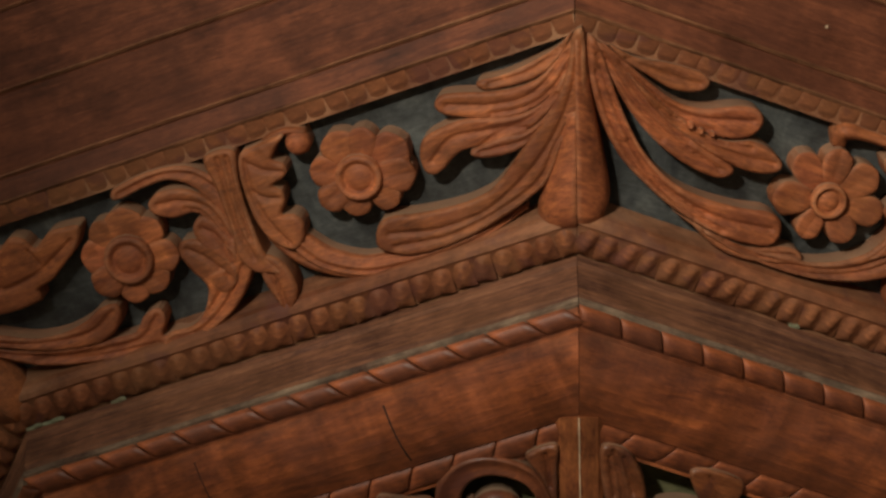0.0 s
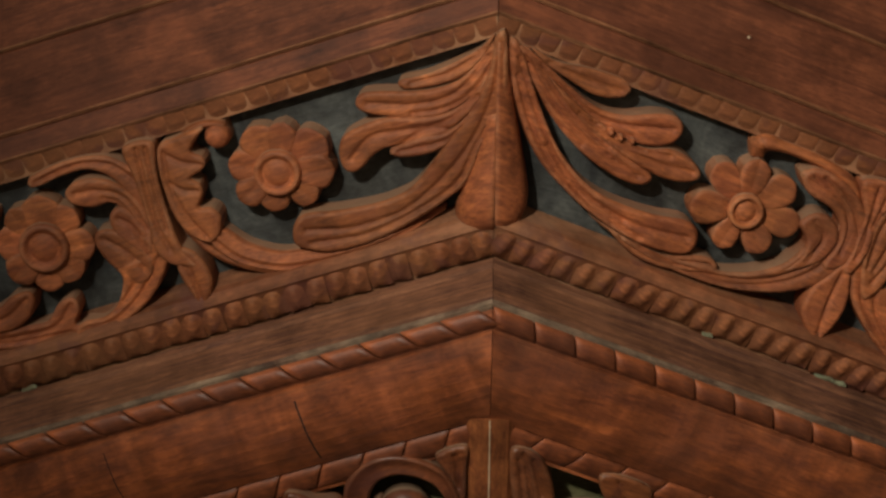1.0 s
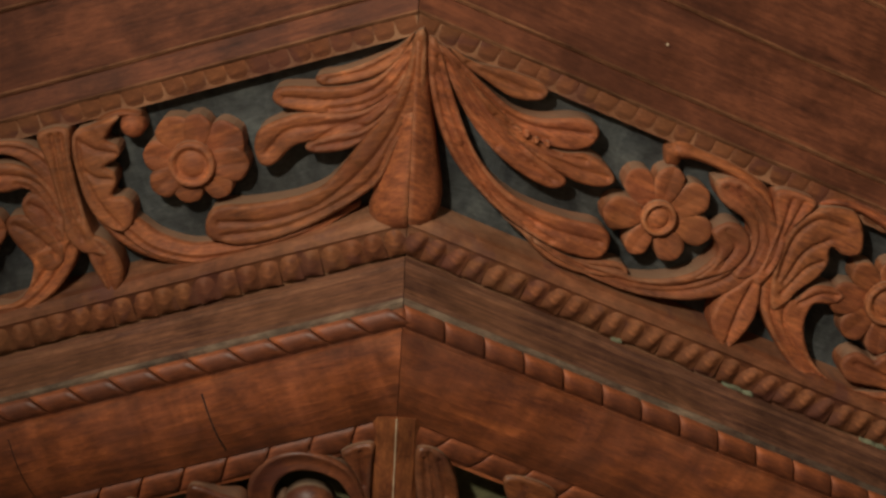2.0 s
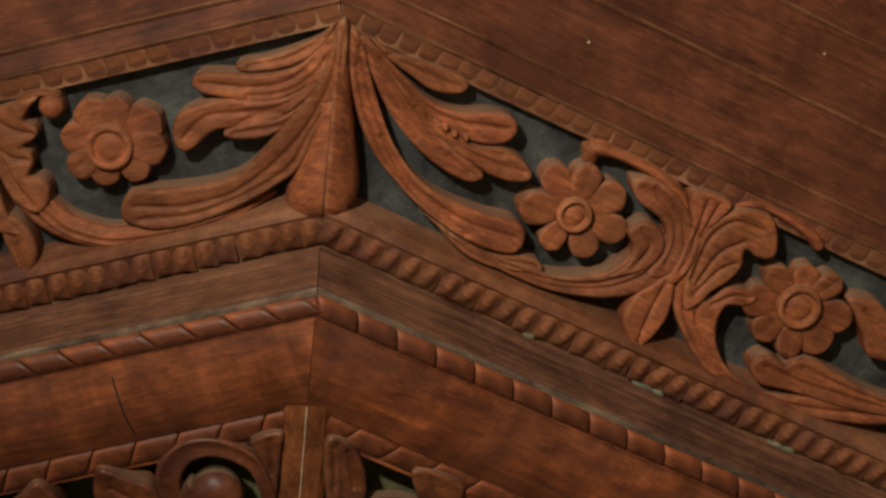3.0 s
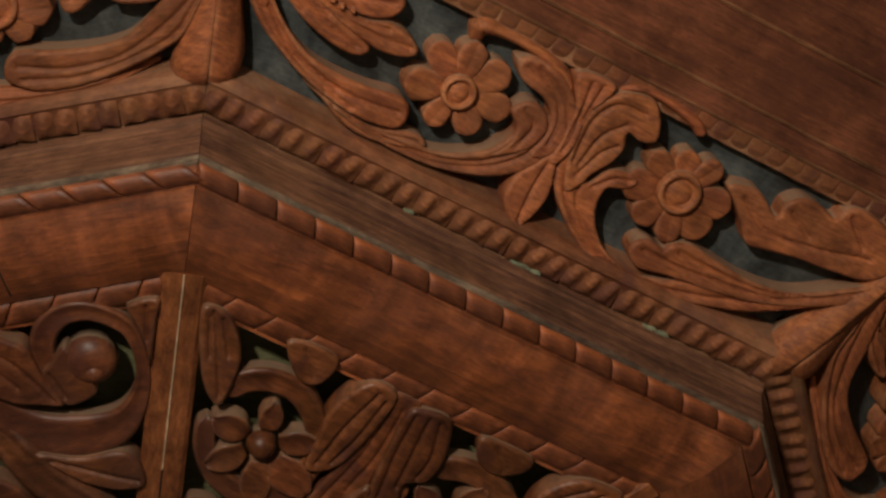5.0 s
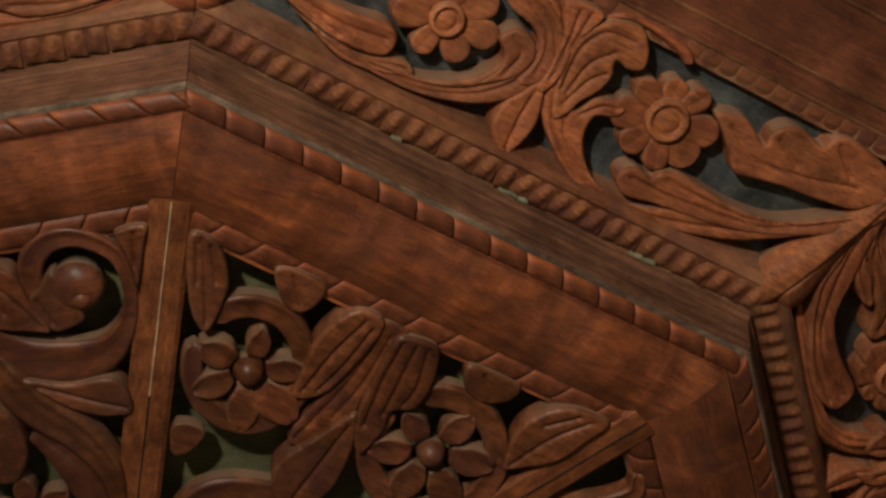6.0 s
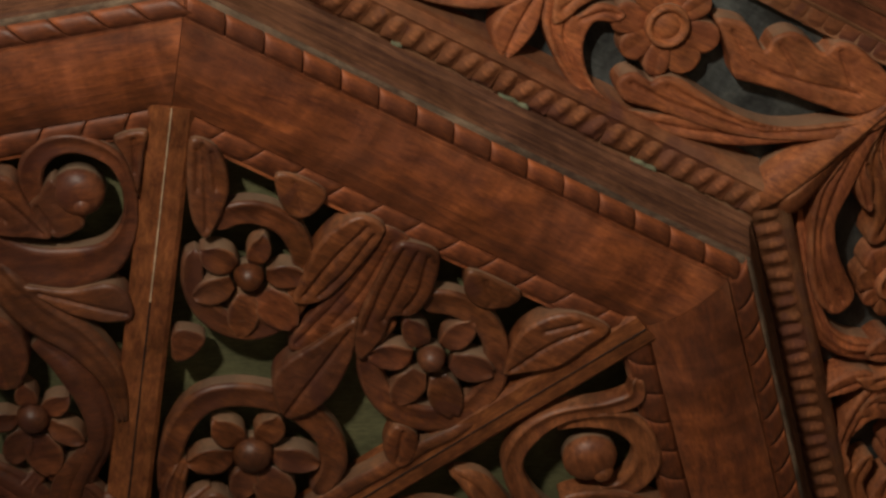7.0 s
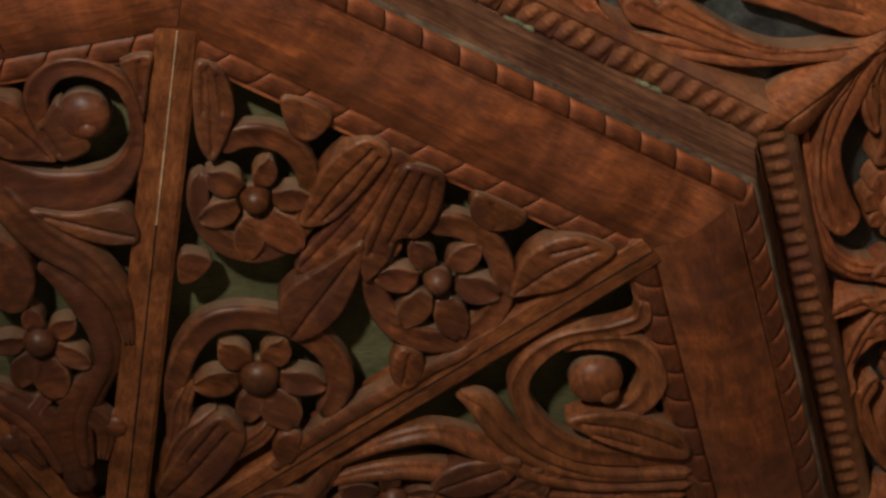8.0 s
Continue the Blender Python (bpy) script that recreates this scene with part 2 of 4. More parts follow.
thing("wall_east", box(X1, X1 + 0.2, Y0, Y1, 0, TOP), PLASTER, Matrix(), "plain plastered wall of the hall", "wall", kind="structure")
thing("wall_north", box(X0 - 0.2, X1 + 0.2, Y1, Y1 + 0.2, 0, TOP), PLASTER, Matrix(), "plain plastered wall of the hall", "wall", kind="structure")
bm = bmesh.new()
for x0, x1, z0, z1 in ((X0 - 0.2, -WX1, 0, TOP), (-WX0, WX0, 0, TOP), (WX1, X1 + 0.2, 0, TOP), (WX0, WX1, 0, WZ0), (WX0, WX1, WZ1, TOP), (-WX1, -WX0, 0, WZ0), (-WX1, -WX0, WZ1, TOP)):
    bmesh.ops.create_cube(bm, size=1, matrix=Matrix.Translation(((x0 + x1) / 2, Y0 - 0.1, (z0 + z1) / 2)) @ Matrix.Diagonal((x1 - x0, 0.2, z1 - z0, 1)))
thing("wall_south", bm, PLASTER, Matrix(), "unseen plastered wall with two tall added window openings", "wall", kind="structure")

# ---- canopy mouldings ----
RA, RB, RC, RD, RE, RG = 0.6845, 0.7808, 0.803, 0.8125, 0.844, 1.02
ZA, ZB, ZC, ZD, ZE, ZG = 4.0, 4.0098, 4.0212, 4.0854, 4.0927, 4.168
FR0, FR1 = (0.84, 4.105), (1.012, 4.166)   # plane of the carved frieze, foot and head
APEX = 3.90                                # the fretwork dips to the axis
FLARE = math.tan(radians(25))              # slope of the planked cornice


def tilted(k, a, b):
    """Pose of a sloping face on side k, from (radius, height) a to b: x along the side, y up the face."""
    h = math.cos(HALF[k])
    p, q = Vector((0, -a[0] * h, a[1] - LOW)), Vector((0, -b[0] * h, b[1] - LOW))
    y = (q - p).normalized()
    x = Vector((1, 0, 0))
    m = Matrix((x, y, x.cross(y))).transposed().to_4x4()
    m.translation = p
    return m


# ---- carving tools ----


def curve(pts, n):
    """n + 1 points of a smooth curve through pts."""
    p = [Vector(a) for a in pts]
    p = [p[0] * 2 - p[1], *p, p[-1] * 2 - p[-2]]
    out = []
    m = len(pts) - 1
    for i in range(n + 1):
        f = i / n * m
        j = min(int(f), m - 1)
        f -= j
        a, b, c, d = p[j:j + 4]
        out.append(0.5 * (2 * b + (c - a) * f + (2 * a - 5 * b + 4 * c - d) * f * f + (3 * b - a - 3 * c + d) * f ** 3))
    return out


def section(kind, s, f):
    """Height of a carved strip's face, 0 at its edges and about 1 at its crown; s from -1 to 1 across, f from 0 to 1 along."""
    dome = max(0.0, 1 - s * s) ** 0.6
    if kind == "crease":
        return dome * (0.75 + 0.25 * abs(s)) - 0.45 * math.exp(-(s / 0.13) ** 2) * math.sin(math.pi * min(1, f * 1.1 + 0.1))
    if kind == "vein":
        return (1 - 0.7 * s ** 6) * 0.8 + 0.13 * math.cos(s * 9.5 + 0.8 * f) * (1 - abs(s)) ** 0.25 - 0.16 * math.exp(-(s / 0.12) ** 2)
    if kind == "petal":
        return (1 - 0.75 * abs(s) ** 6) * (0.72 + 0.3 * s * s) * (0.6 + 0.4 * f) - 0.16 * math.exp(-(s / 0.1) ** 2)
    if kind == "spoon":
        return (0.5 + 0.5 * abs(s) ** 1.6) * (1 if abs(s) < 0.88 else 0.8) * (0.7 + 0.3 * f)
    if kind == "cup":
        return 0.55 + 0.45 * abs(s) ** 1.5 if abs(s) < 0.8 else 0.85 * (1 - (abs(s) - 0.8) / 0.2 * 0.7)
    if kind == "flute":
        return (1 - 0.8 * s ** 6) * 0.85 + 0.13 * math.cos(s * 6.8 + 0.6 * f) * (1 - abs(s)) ** 0.3 + 0.12 * s
    if kind == "roll":
        return max(0.0, 1 - (s - 0.25) ** 2 / 1.6) - 0.25 * math.exp(-((s + 0.45) / 0.15) ** 2)
    return dome


def frond(pts, widths, h=0.012, base=-0.02, edge=-0.004, kind="flute", face=1, n=0, across=14, wobble=0.0006):
    """A carved strip along pts with the given half widths, walls down to base; face -1 for work seen from below."""
    n = n or max(14, 7 * (len(pts) - 1))
    line = curve([(*a, 0.0) for a in pts], n)
    wide = curve([(w, 0.0, 0.0) for w in widths], n)
    length = sum((b - a).length for a, b in zip(line, line[1:]))
    # closer steps at the rounded tip
    bm = bmesh.new()
    rows = []
    seed = 3.1 * pts[0][0] + 7.7 * pts[-1][1]
    for i, p in enumerate(line):
        a, b = line[max(0, i - 1)], line[min(n, i + 1)]
        d = (b - a).normalized()
        side = Vector((-d.y, d.x, 0))
        f = i / n
        w = max(0.0006, wide[i].x)
        left = (1 - f) * length / max(0.001, widths[-1])
        if left < 1:
            w *= max(0.08, math.sqrt(max(0.0, 1 - (1 - left) ** 2)))
        tip = min(1.0, 0.62 + 0.5 * min(1.0, left), 5 * f)
        row = [(p - side * w * 0.97, base)]
        for j in range(across + 1):
            s = -1 + 2 * j / across
            z = edge + (h - edge) * section(kind, s, f) * tip * min(1.0, w / 0.008 + 0.25)
            q = p + side * w * s
            z += wobble * noise.noise((q.x * 60 + seed, q.y * 60, seed))
            row.append((q, z))
        row.append((p + side * w * 0.97, base))
        rows.append([bm.verts.new((q.x, q.y, z * face)) for q, z in row])
    for a, b in zip(rows, rows[1:]):
        for j in range(len(a) - 1):
            bm.faces.new((a[j], a[j + 1], b[j + 1], b[j])).smooth = 0 < j < len(a) - 2
        bm.faces.new((a[-1], a[0], b[0], b[-1]))
    bm.faces.new(rows[0])
    bm.faces.new(rows[-1][::-1])
    return bm


def knob(x, y, r, h, base=-0.02, face=1, dent=0.0):
    """A round boss."""
    bm = bmesh.new()
    n = 18
    prof = [(1.0, None), (1.0, 0.0), (0.96, 0.22), (0.86, 0.5), (0.68, 0.76), (0.45, 0.92), (0.2, 1.0 - dent)]
    rings = [[bm.verts.new((x + r * c * math.cos(2 * math.pi * i / n), y + r * c * math.sin(2 * math.pi * i / n), face * (base if z is None else z * h))) for i in range(n)] for c, z in prof]
    for a, b in zip(rings, rings[1:]):
        for i in range(n):
            bm.faces.new((a[i], a[(i + 1) % n], b[(i + 1) % n], b[i]))
    bm.faces.new(rings[-1])
    bm.faces.new(rings[0][::-1])
    return bm


def dished(x, y, r, h, base=-0.02, face=1):
    """The eye of a flower: a raised ring round a dished button."""
    bm = bmesh.new()
    n = 22
    prof = [(1.0, None), (1.0, 0.6), (0.96, 0.88), (0.87, 1.0), (0.76, 0.96), (0.66, 0.74), (0.6, 0.62), (0.53, 0.7), (0.34, 0.86), (0.1, 0.9)]
    rings = [[bm.verts.new((x + r * c * math.cos(2 * math.pi * i / n), y + r * c * math.sin(2 * math.pi * i / n), face * (base if z is None else z * h))) for i in range(n)] for c, z in prof]
    for a, b in zip(rings, rings[1:]):
        for i in range(n):
            bm.faces.new((a[i], a[(i + 1) % n], b[(i + 1) % n], b[i]))
    bm.faces.new(rings[-1])
    bm.faces.new(rings[0][::-1])
    return bm


def flower(parent, centre, eye, tips, fat, face=1):
    """A carved flower: its eye, and petals out to the given tips; on the frieze the eye is dished, in the fretwork a boss."""
    (x, y), base = centre, -0.02 if face > 0 else -0.014
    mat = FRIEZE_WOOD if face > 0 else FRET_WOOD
    head = part("flower", dished(x, y, eye, 0.0135, base, face) if face > 0 else knob(x, y, eye, 0.0165, base, face), mat, parent, "carved wooden flower", smooth=True)
    for i, (u, v) in enumerate(tips):
        u, v = u - x, v - y
        r = math.hypot(u, v)
        w = r * fat * (0.62 + 0.06 * math.sin(2.3 * i + 40 * x))
        bend = 0.06 * math.sin(1.9 * i + 30 * y)
        pts = [(x + u * f - v * bend * f * f, y + v * f + u * bend * f * f) for f in (0.3, 0.52, 0.78, 1.0)]
        part("petal", frond(pts, [w * 0.6, w * 0.95, w * 1.04, w * 0.7] if face > 0 else [w * 0.5, w, w * 0.9, w * 0.2], 0.0078 + 0.0016 * math.sin(4.1 * i), base, 0.0035 if face > 0 else 0.001, "petal" if face > 0 else "spoon", face, 16, 12, 0.0009), mat, head, smooth=True)
    return head


def inside(pts, ring):
    """Which points lie within a closed ring."""
    hit = np.zeros(len(pts), bool)
    for (x0, y0), (x1, y1) in zip(ring, ring[1:] + ring[:1]):
        if y0 != y1:
            hit ^= ((y0 > pts[:, 1]) != (y1 > pts[:, 1])) & (pts[:, 0] < x0 + (x1 - x0) * (pts[:, 1] - y0) / (y1 - y0))
    return hit


def off_line(pts, line):
    """Distance of each point from a polyline."""
    best = np.full(len(pts), 9.0)
    for a, b in zip(line, line[1:]):
        a, d = np.array(a), np.array(b) - np.array(a)
        f = np.clip((pts - a) @ d / max(1e-9, d @ d), 0, 1)
        best = np.minimum(best, np.linalg.norm(pts - a - f[:, None] * d, axis=1))
    return best


def slab(outline, grooves, h=0.01, base=-0.02, face=1, step=0.002):
    """A carved leaf: a smooth closed outline, a face that rounds off to its edge, gouged along the grooves; walls down to base."""
    p = [Vector(a) for a in outline]
    n = len(p)
    ring = []
    for i in range(n):
        a, b, c, d = p[i - 1], p[i], p[(i + 1) % n], p[(i + 2) % n]
        m = max(2, int((c - b).length / 0.0035))
        for j in range(m):
            f = j / m
            q = 0.5 * (2 * b + (c - a) * f + (2 * a - 5 * b + 4 * c - d) * f * f + (3 * b - a - 3 * c + d) * f ** 3)
            ring.append((q.x, q.y))
    xs, ys = [q[0] for q in ring], [q[1] for q in ring]
    seed = 5.3 * xs[0] + 3.7 * ys[0]
    near = np.array([(x + (0.5 * step if row % 2 else 0), y) for row, y in enumerate(np.arange(min(ys), max(ys), step)) for x in np.arange(min(xs), max(xs), step)])
    near = near[inside(near, ring)]
    near = near[off_line(near, ring + ring[:1]) > 0.7 * step]
    keep = [tuple(q) for q in near]
    verts, _, faces, *_ = geometry.delaunay_2d_cdt([Vector(q) for q in ring + keep], [], [list(range(len(ring)))], 1, 1e-6)
    pts = np.array([(v.x, v.y) for v in verts])
    edge = off_line(pts, ring + ring[:1])
    round_off = 0.0045
    z = h * (0.66 + 0.34 * np.sqrt(np.clip(1 - (1 - np.minimum(edge / round_off, 1)) ** 2, 0, 1)))
    for g in grooves:
        fine = [(v.x, v.y) for v in curve([(*q, 0.0) for q in g], 8 * (len(g) - 1))]
        d = off_line(pts, fine)
        fade = np.clip(edge / 0.003, 0.25, 1)
        z -= fade * (0.0026 * np.exp(-(d / 0.0015) ** 2) + 0.0024 * np.exp(-d / 0.0034)) * min(1.0, h / 0.009)
    z += np.array([0.0008 * noise.noise((x * 38 + seed, y * 38, seed)) + 0.0005 * noise.noise((x * 190, y * 190, seed)) for x, y in pts])
    bm = bmesh.new()
    top = [bm.verts.new((x, y, face * w)) for (x, y), w in zip(pts, z)]
    for f in faces:
        bm.faces.new([top[i] for i in f]).smooth = True
    rim = [e for e in bm.edges if len(e.link_faces) == 1]
    down = {}
    for e in rim:
        for v in e.verts:
            if v not in down:
                down[v] = bm.verts.new((v.co.x, v.co.y, face * base))
    for e in rim:
        a, b = e.verts
        bm.faces.new((a, b, down[b], down[a]))
    return bm


def half_drop(xv, s, width, top, h, base=-0.02, low=-0.006):
    """Half of the drop at a corner of the frieze, up to the mitre; xv(y) gives the mitre's place, s the side."""
    bm = bmesh.new()
    rows = []
    n = 16
    for i in range(n + 1):
        f = i / n
        y = low + (top - low) * f
        g = math.sqrt(max(0.0, 1 - ((0.26 - f) / 0.26) ** 2)) if f < 0.26 else 1 - 0.62 * math.sin(math.pi / 2 * min(1, (f - 0.26) / 0.74)) ** 1.4
        w = max(0.002, width * g)
        row = []
        for j in range(8):
            u = j / 7
            z = -0.002 + h * max(0.0, 1 - u * u) ** 0.5 * (0.45 + 0.55 * g)
            row.append((xv(y) - s * w * u + s * 0.13 * z * (1 - u), y, z))
        row.append((xv(y) - s * w * 0.98, y, base))
        row.append((xv(y), y, base))
        rows.append([bm.verts.new(v) for v in row])
    for a, b in zip(rows, rows[1:]):
        for j in range(len(a)):
            bm.faces.new((a[j], a[(j + 1) % len(a)], b[(j + 1) % len(a)], b[j]))
    bm.faces.new(rows[0])
    bm.faces.new(rows[-1][::-1])
    return bm


def bead_mesh(name, lx, ly, h, mat, relief):
    """A small rounded bead on z = 0, hanging to -h."""
    bm = bmesh.new()
    nx, ny = 10, 7
    g = [[bm.verts.new((lx * (i / nx - 0.5), ly * (j / ny - 0.5), -h * relief(2 * i / nx - 1, 2 * j / ny - 1))) for j in range(ny + 1)] for i in range(nx + 1)]
    for i in range(nx):
        for j in range(ny):
            bm.faces.new((g[i][j], g[i][j + 1], g[i + 1][j + 1], g[i + 1][j]))
    return mesh_of(name, bm, mat, True)


def rope_mesh(name, lx, w, h, shear, swell, mat):
    """One strand of a carved rope moulding on z = 0: x along, y from 0 to w, hanging to -h, cut aslant."""
    bm = bmesh.new()
    nx, ny = 8, 7
    g = []
    for i in range(nx + 1):
        f = (-0.96, -0.95, -0.92, -0.6, 0, 0.6, 0.92, 0.95, 0.96)[i]
        e = (0, 0.6, 1, 1, 1, 1, 1, 0.6, 0)[i]
        row = []
        for j in range(ny + 1):
            s = 2 * j / ny - 1
            x = lx * 0.5 * f + shear * w * (s * 0.5 + 0.12 * s ** 3)
            z = -h * max(0.0, 1 - abs(s) ** 2.1) ** 0.5 * (0.78 + 0.22 * e) * (1 + swell * f * 0.4)
            row.append(bm.verts.new((x, w * (j / ny), z)))
        g.append(row)
    for i in range(nx):
        for j in range(ny):
            bm.faces.new((g[i][j], g[i][j + 1], g[i + 1][j + 1], g[i + 1][j])).smooth = True
    bm.faces.new(g[0])
    bm.faces.new(g[-1][::-1])
    return mesh_of(name, bm, mat, True)


def child(name, me, parent, m):
    ob = new(name, me)
    ob.parent = parent
    ob.matrix_basis = m
    return ob


# ---- carved designs ----


FRET = dict(face=-1, base=-0.014, edge=-0.002)


def knives(panel, face=1, s=1, pale=False):
    """Carving knives for one panel: strands, leaves, buds and flowers; face -1 for openwork seen from below, s -1 mirrors it."""
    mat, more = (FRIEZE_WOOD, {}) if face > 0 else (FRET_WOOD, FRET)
    mat = LIT_FRET_WOOD if pale else mat
    base = -0.02 if face > 0 else -0.014

    def flip(pts):
        return [(s * x, y) for x, y in pts]

    def carve(name, pts, widths, h=0.010, kind="vein"):
        return part(name, frond(flip(pts), widths, h, kind=kind, **more), mat, panel, smooth=True)

    def plate(name, outline, grooves, h):
        return part(name, slab(flip(outline), [flip(g) for g in grooves], h, base, face), mat, panel, smooth=True)

    def boss(name, x, y, r, h):
        return part(name, knob(s * x, y, r, h, base, face), mat, panel, "turned ball in the scroll" if name == "ball" else "", smooth=True)

    def bloom(centre, eye, tips, fat):
        return flower(panel, (s * centre[0], centre[1]), eye, flip(tips), fat, face)
    return carve, plate, boss, bloom


def corner_drop(panel, k, s, width, top, low):
    """Half of the drop that hangs at the corner on side s."""
    head, foot = FR1[0] * math.sin(HALF[k]), FR0[0] * math.sin(HALF[k])
    rise = (Vector((FR1[0] * math.cos(HALF[k]), FR1[1])) - Vector((FR0[0] * math.cos(HALF[k]), FR0[1]))).length
    part("drop", half_drop(lambda y: s * (foot + (head - foot) * y / rise), s, width, top, 0.024, low=low), FRIEZE_WOOD, panel, "rounded drop at the corner", smooth=True)


def short_frieze(panel, s=1):
    """Foliage of the shorter sides: a palmette at one corner, a neck, a tendril with flames at the other."""
    carve, plate, boss, bloom = knives(panel, 1, s)
    corner_drop(panel, 0, s, 0.04, 0.105, -0.006)
    corner_drop(panel, 0, -s, 0.034, 0.165, -0.02)
    plate("leaf", [(0.366, 0.177), (0.348, 0.168), (0.32, 0.162), (0.29, 0.159), (0.268, 0.161), (0.262, 0.158), (0.268, 0.15), (0.294, 0.146), (0.323, 0.147), (0.346, 0.157)],
          [[(0.356, 0.168), (0.317, 0.155), (0.274, 0.155)]], 0.008)
    plate("leaf", [(0.368, 0.174), (0.343, 0.156), (0.319, 0.145), (0.293, 0.144), (0.269, 0.149), (0.238, 0.158), (0.224, 0.159), (0.217, 0.152), (0.221, 0.142), (0.237, 0.133), (0.259, 0.124), (0.286, 0.118), (0.313, 0.121), (0.341, 0.135), (0.361, 0.157)],
          [[(0.354, 0.16), (0.315, 0.135), (0.275, 0.134), (0.228, 0.149)], [(0.355, 0.151), (0.328, 0.131), (0.299, 0.123), (0.266, 0.127)]], 0.01)
    plate("leaf", [(0.346, 0.142), (0.323, 0.125), (0.3, 0.118), (0.275, 0.121), (0.25, 0.129), (0.23, 0.131), (0.209, 0.129), (0.194, 0.124), (0.186, 0.111), (0.185, 0.095), (0.192, 0.088), (0.205, 0.091), (0.216, 0.098), (0.229, 0.102), (0.244, 0.1), (0.261, 0.098), (0.287, 0.099), (0.314, 0.109), (0.337, 0.125)],
          [[(0.332, 0.126), (0.295, 0.111), (0.261, 0.113), (0.222, 0.117), (0.196, 0.102)], [(0.297, 0.103), (0.271, 0.108), (0.245, 0.101)]], 0.011)
    plate("leaf", [(0.343, 0.132), (0.314, 0.109), (0.291, 0.101), (0.269, 0.104), (0.245, 0.101), (0.235, 0.1), (0.234, 0.094), (0.246, 0.088), (0.271, 0.085), (0.293, 0.09), (0.318, 0.104), (0.338, 0.119)],
          [[(0.319, 0.107), (0.291, 0.094), (0.265, 0.094), (0.243, 0.096)]], 0.013)
    plate("stem", [(0.377, 0.171), (0.366, 0.175), (0.352, 0.149), (0.33, 0.121), (0.31, 0.105), (0.286, 0.089), (0.247, 0.061), (0.221, 0.054), (0.192, 0.054), (0.161, 0.058), (0.142, 0.062), (0.127, 0.061), (0.117, 0.05), (0.115, 0.036), (0.128, 0.026), (0.151, 0.018), (0.195, 0.018), (0.243, 0.028), (0.276, 0.039), (0.293, 0.047), (0.309, 0.064), (0.326, 0.084), (0.347, 0.091)],
          [[(0.369, 0.163), (0.347, 0.124), (0.315, 0.088), (0.276, 0.06), (0.227, 0.039), (0.174, 0.037), (0.13, 0.047)], [(0.337, 0.095), (0.316, 0.082), (0.287, 0.052), (0.243, 0.036), (0.187, 0.027), (0.131, 0.033)], [(0.349, 0.1), (0.327, 0.091)]], 0.013)
    carve("stem", [(0.263, 0.027), (0.219, 0.019), (0.171, 0.015), (0.124, 0.017), (0.091, 0.023), (0.062, 0.039), (0.046, 0.059), (0.035, 0.083)], [0.0022, 0.0067, 0.0084, 0.0102, 0.0104, 0.0117, 0.0111, 0.0058], 0.009, "flute")
    carve("stem", [(0.179, 0.007), (0.126, 0.006), (0.088, 0.014), (0.053, 0.033), (0.032, 0.054), (0.014, 0.084)], [0.0017, 0.0046, 0.0052, 0.0053, 0.0059, 0.0047], 0.005, "roll")
    plate("leaf", [(0.021, 0.168), (0.037, 0.171), (0.068, 0.173), (0.056, 0.162), (0.049, 0.153), (0.057, 0.146), (0.058, 0.137), (0.049, 0.131), (0.039, 0.128), (0.046, 0.121), (0.045, 0.11), (0.037, 0.098), (0.048, 0.095), (0.054, 0.083), (0.046, 0.065), (0.032, 0.062), (0.017, 0.077), (0.01, 0.101), (0.01, 0.128), (0.013, 0.151)],
          [[(0.022, 0.16), (0.017, 0.129), (0.022, 0.096), (0.034, 0.068)], [(0.025, 0.156), (0.036, 0.146), (0.054, 0.138)], [(0.019, 0.128), (0.028, 0.119), (0.042, 0.114)]], 0.012)
    carve("stem", [(0.034, 0.162), (0.052, 0.172), (0.071, 0.173), (0.089, 0.166)], [0.0033, 0.0049, 0.005, 0.004], 0.008, "round")
    boss("bud", 0.077, 0.159, 0.0127, 0.012)
    bloom((0.122, 0.109), 0.0233, [(0.143, 0.154), (0.176, 0.13), (0.175, 0.093), (0.147, 0.07), (0.105, 0.072), (0.076, 0.093), (0.079, 0.132), (0.108, 0.158)], 0.5)
    plate("neck", [(-0.014, 0.176), (0.016, 0.174), (0.01, 0.143), (0.006, 0.105), (0.007, 0.068), (0.016, 0.044), (-0.001, 0.048), (-0.011, 0.054), (-0.019, 0.071), (-0.016, 0.103), (-0.014, 0.142)],
          [[(-0.001, 0.172), (-0.005, 0.133), (-0.008, 0.097), (-0.004, 0.066)], [(0.008, 0.171), (0.003, 0.133), (-0, 0.086)]], 0.015)
    plate("bud", [(-0.002, 0.068), (0.016, 0.059), (0.024, 0.038), (0.023, 0.02), (0.014, 0.006), (0.004, 0.006), (-0.001, 0.02), (-0.005, 0.044)],
          [[(0.001, 0.061), (0.007, 0.035), (0.007, 0.01)]], 0.013)
    plate("stem", [(-0.008, 0.063), (-0.029, 0.034), (-0.057, 0.015), (-0.091, 0.005), (-0.128, 0.006), (-0.116, 0.02), (-0.093, 0.019), (-0.074, 0.029), (-0.061, 0.051), (-0.064, 0.064), (-0.053, 0.067), (-0.035, 0.067), (-0.018, 0.08)],
          [[(-0.019, 0.062), (-0.046, 0.034), (-0.081, 0.014), (-0.113, 0.012)], [(-0.028, 0.068), (-0.052, 0.042), (-0.078, 0.023)]], 0.011)
    plate("leaf", [(-0.007, 0.143), (-0.017, 0.159), (-0.034, 0.173), (-0.061, 0.179), (-0.092, 0.178), (-0.115, 0.173), (-0.117, 0.164), (-0.105, 0.163), (-0.082, 0.166), (-0.055, 0.165), (-0.035, 0.149), (-0.022, 0.121), (-0.013, 0.114)],
          [[(-0.012, 0.138), (-0.032, 0.163), (-0.064, 0.173), (-0.109, 0.168)]], 0.01)
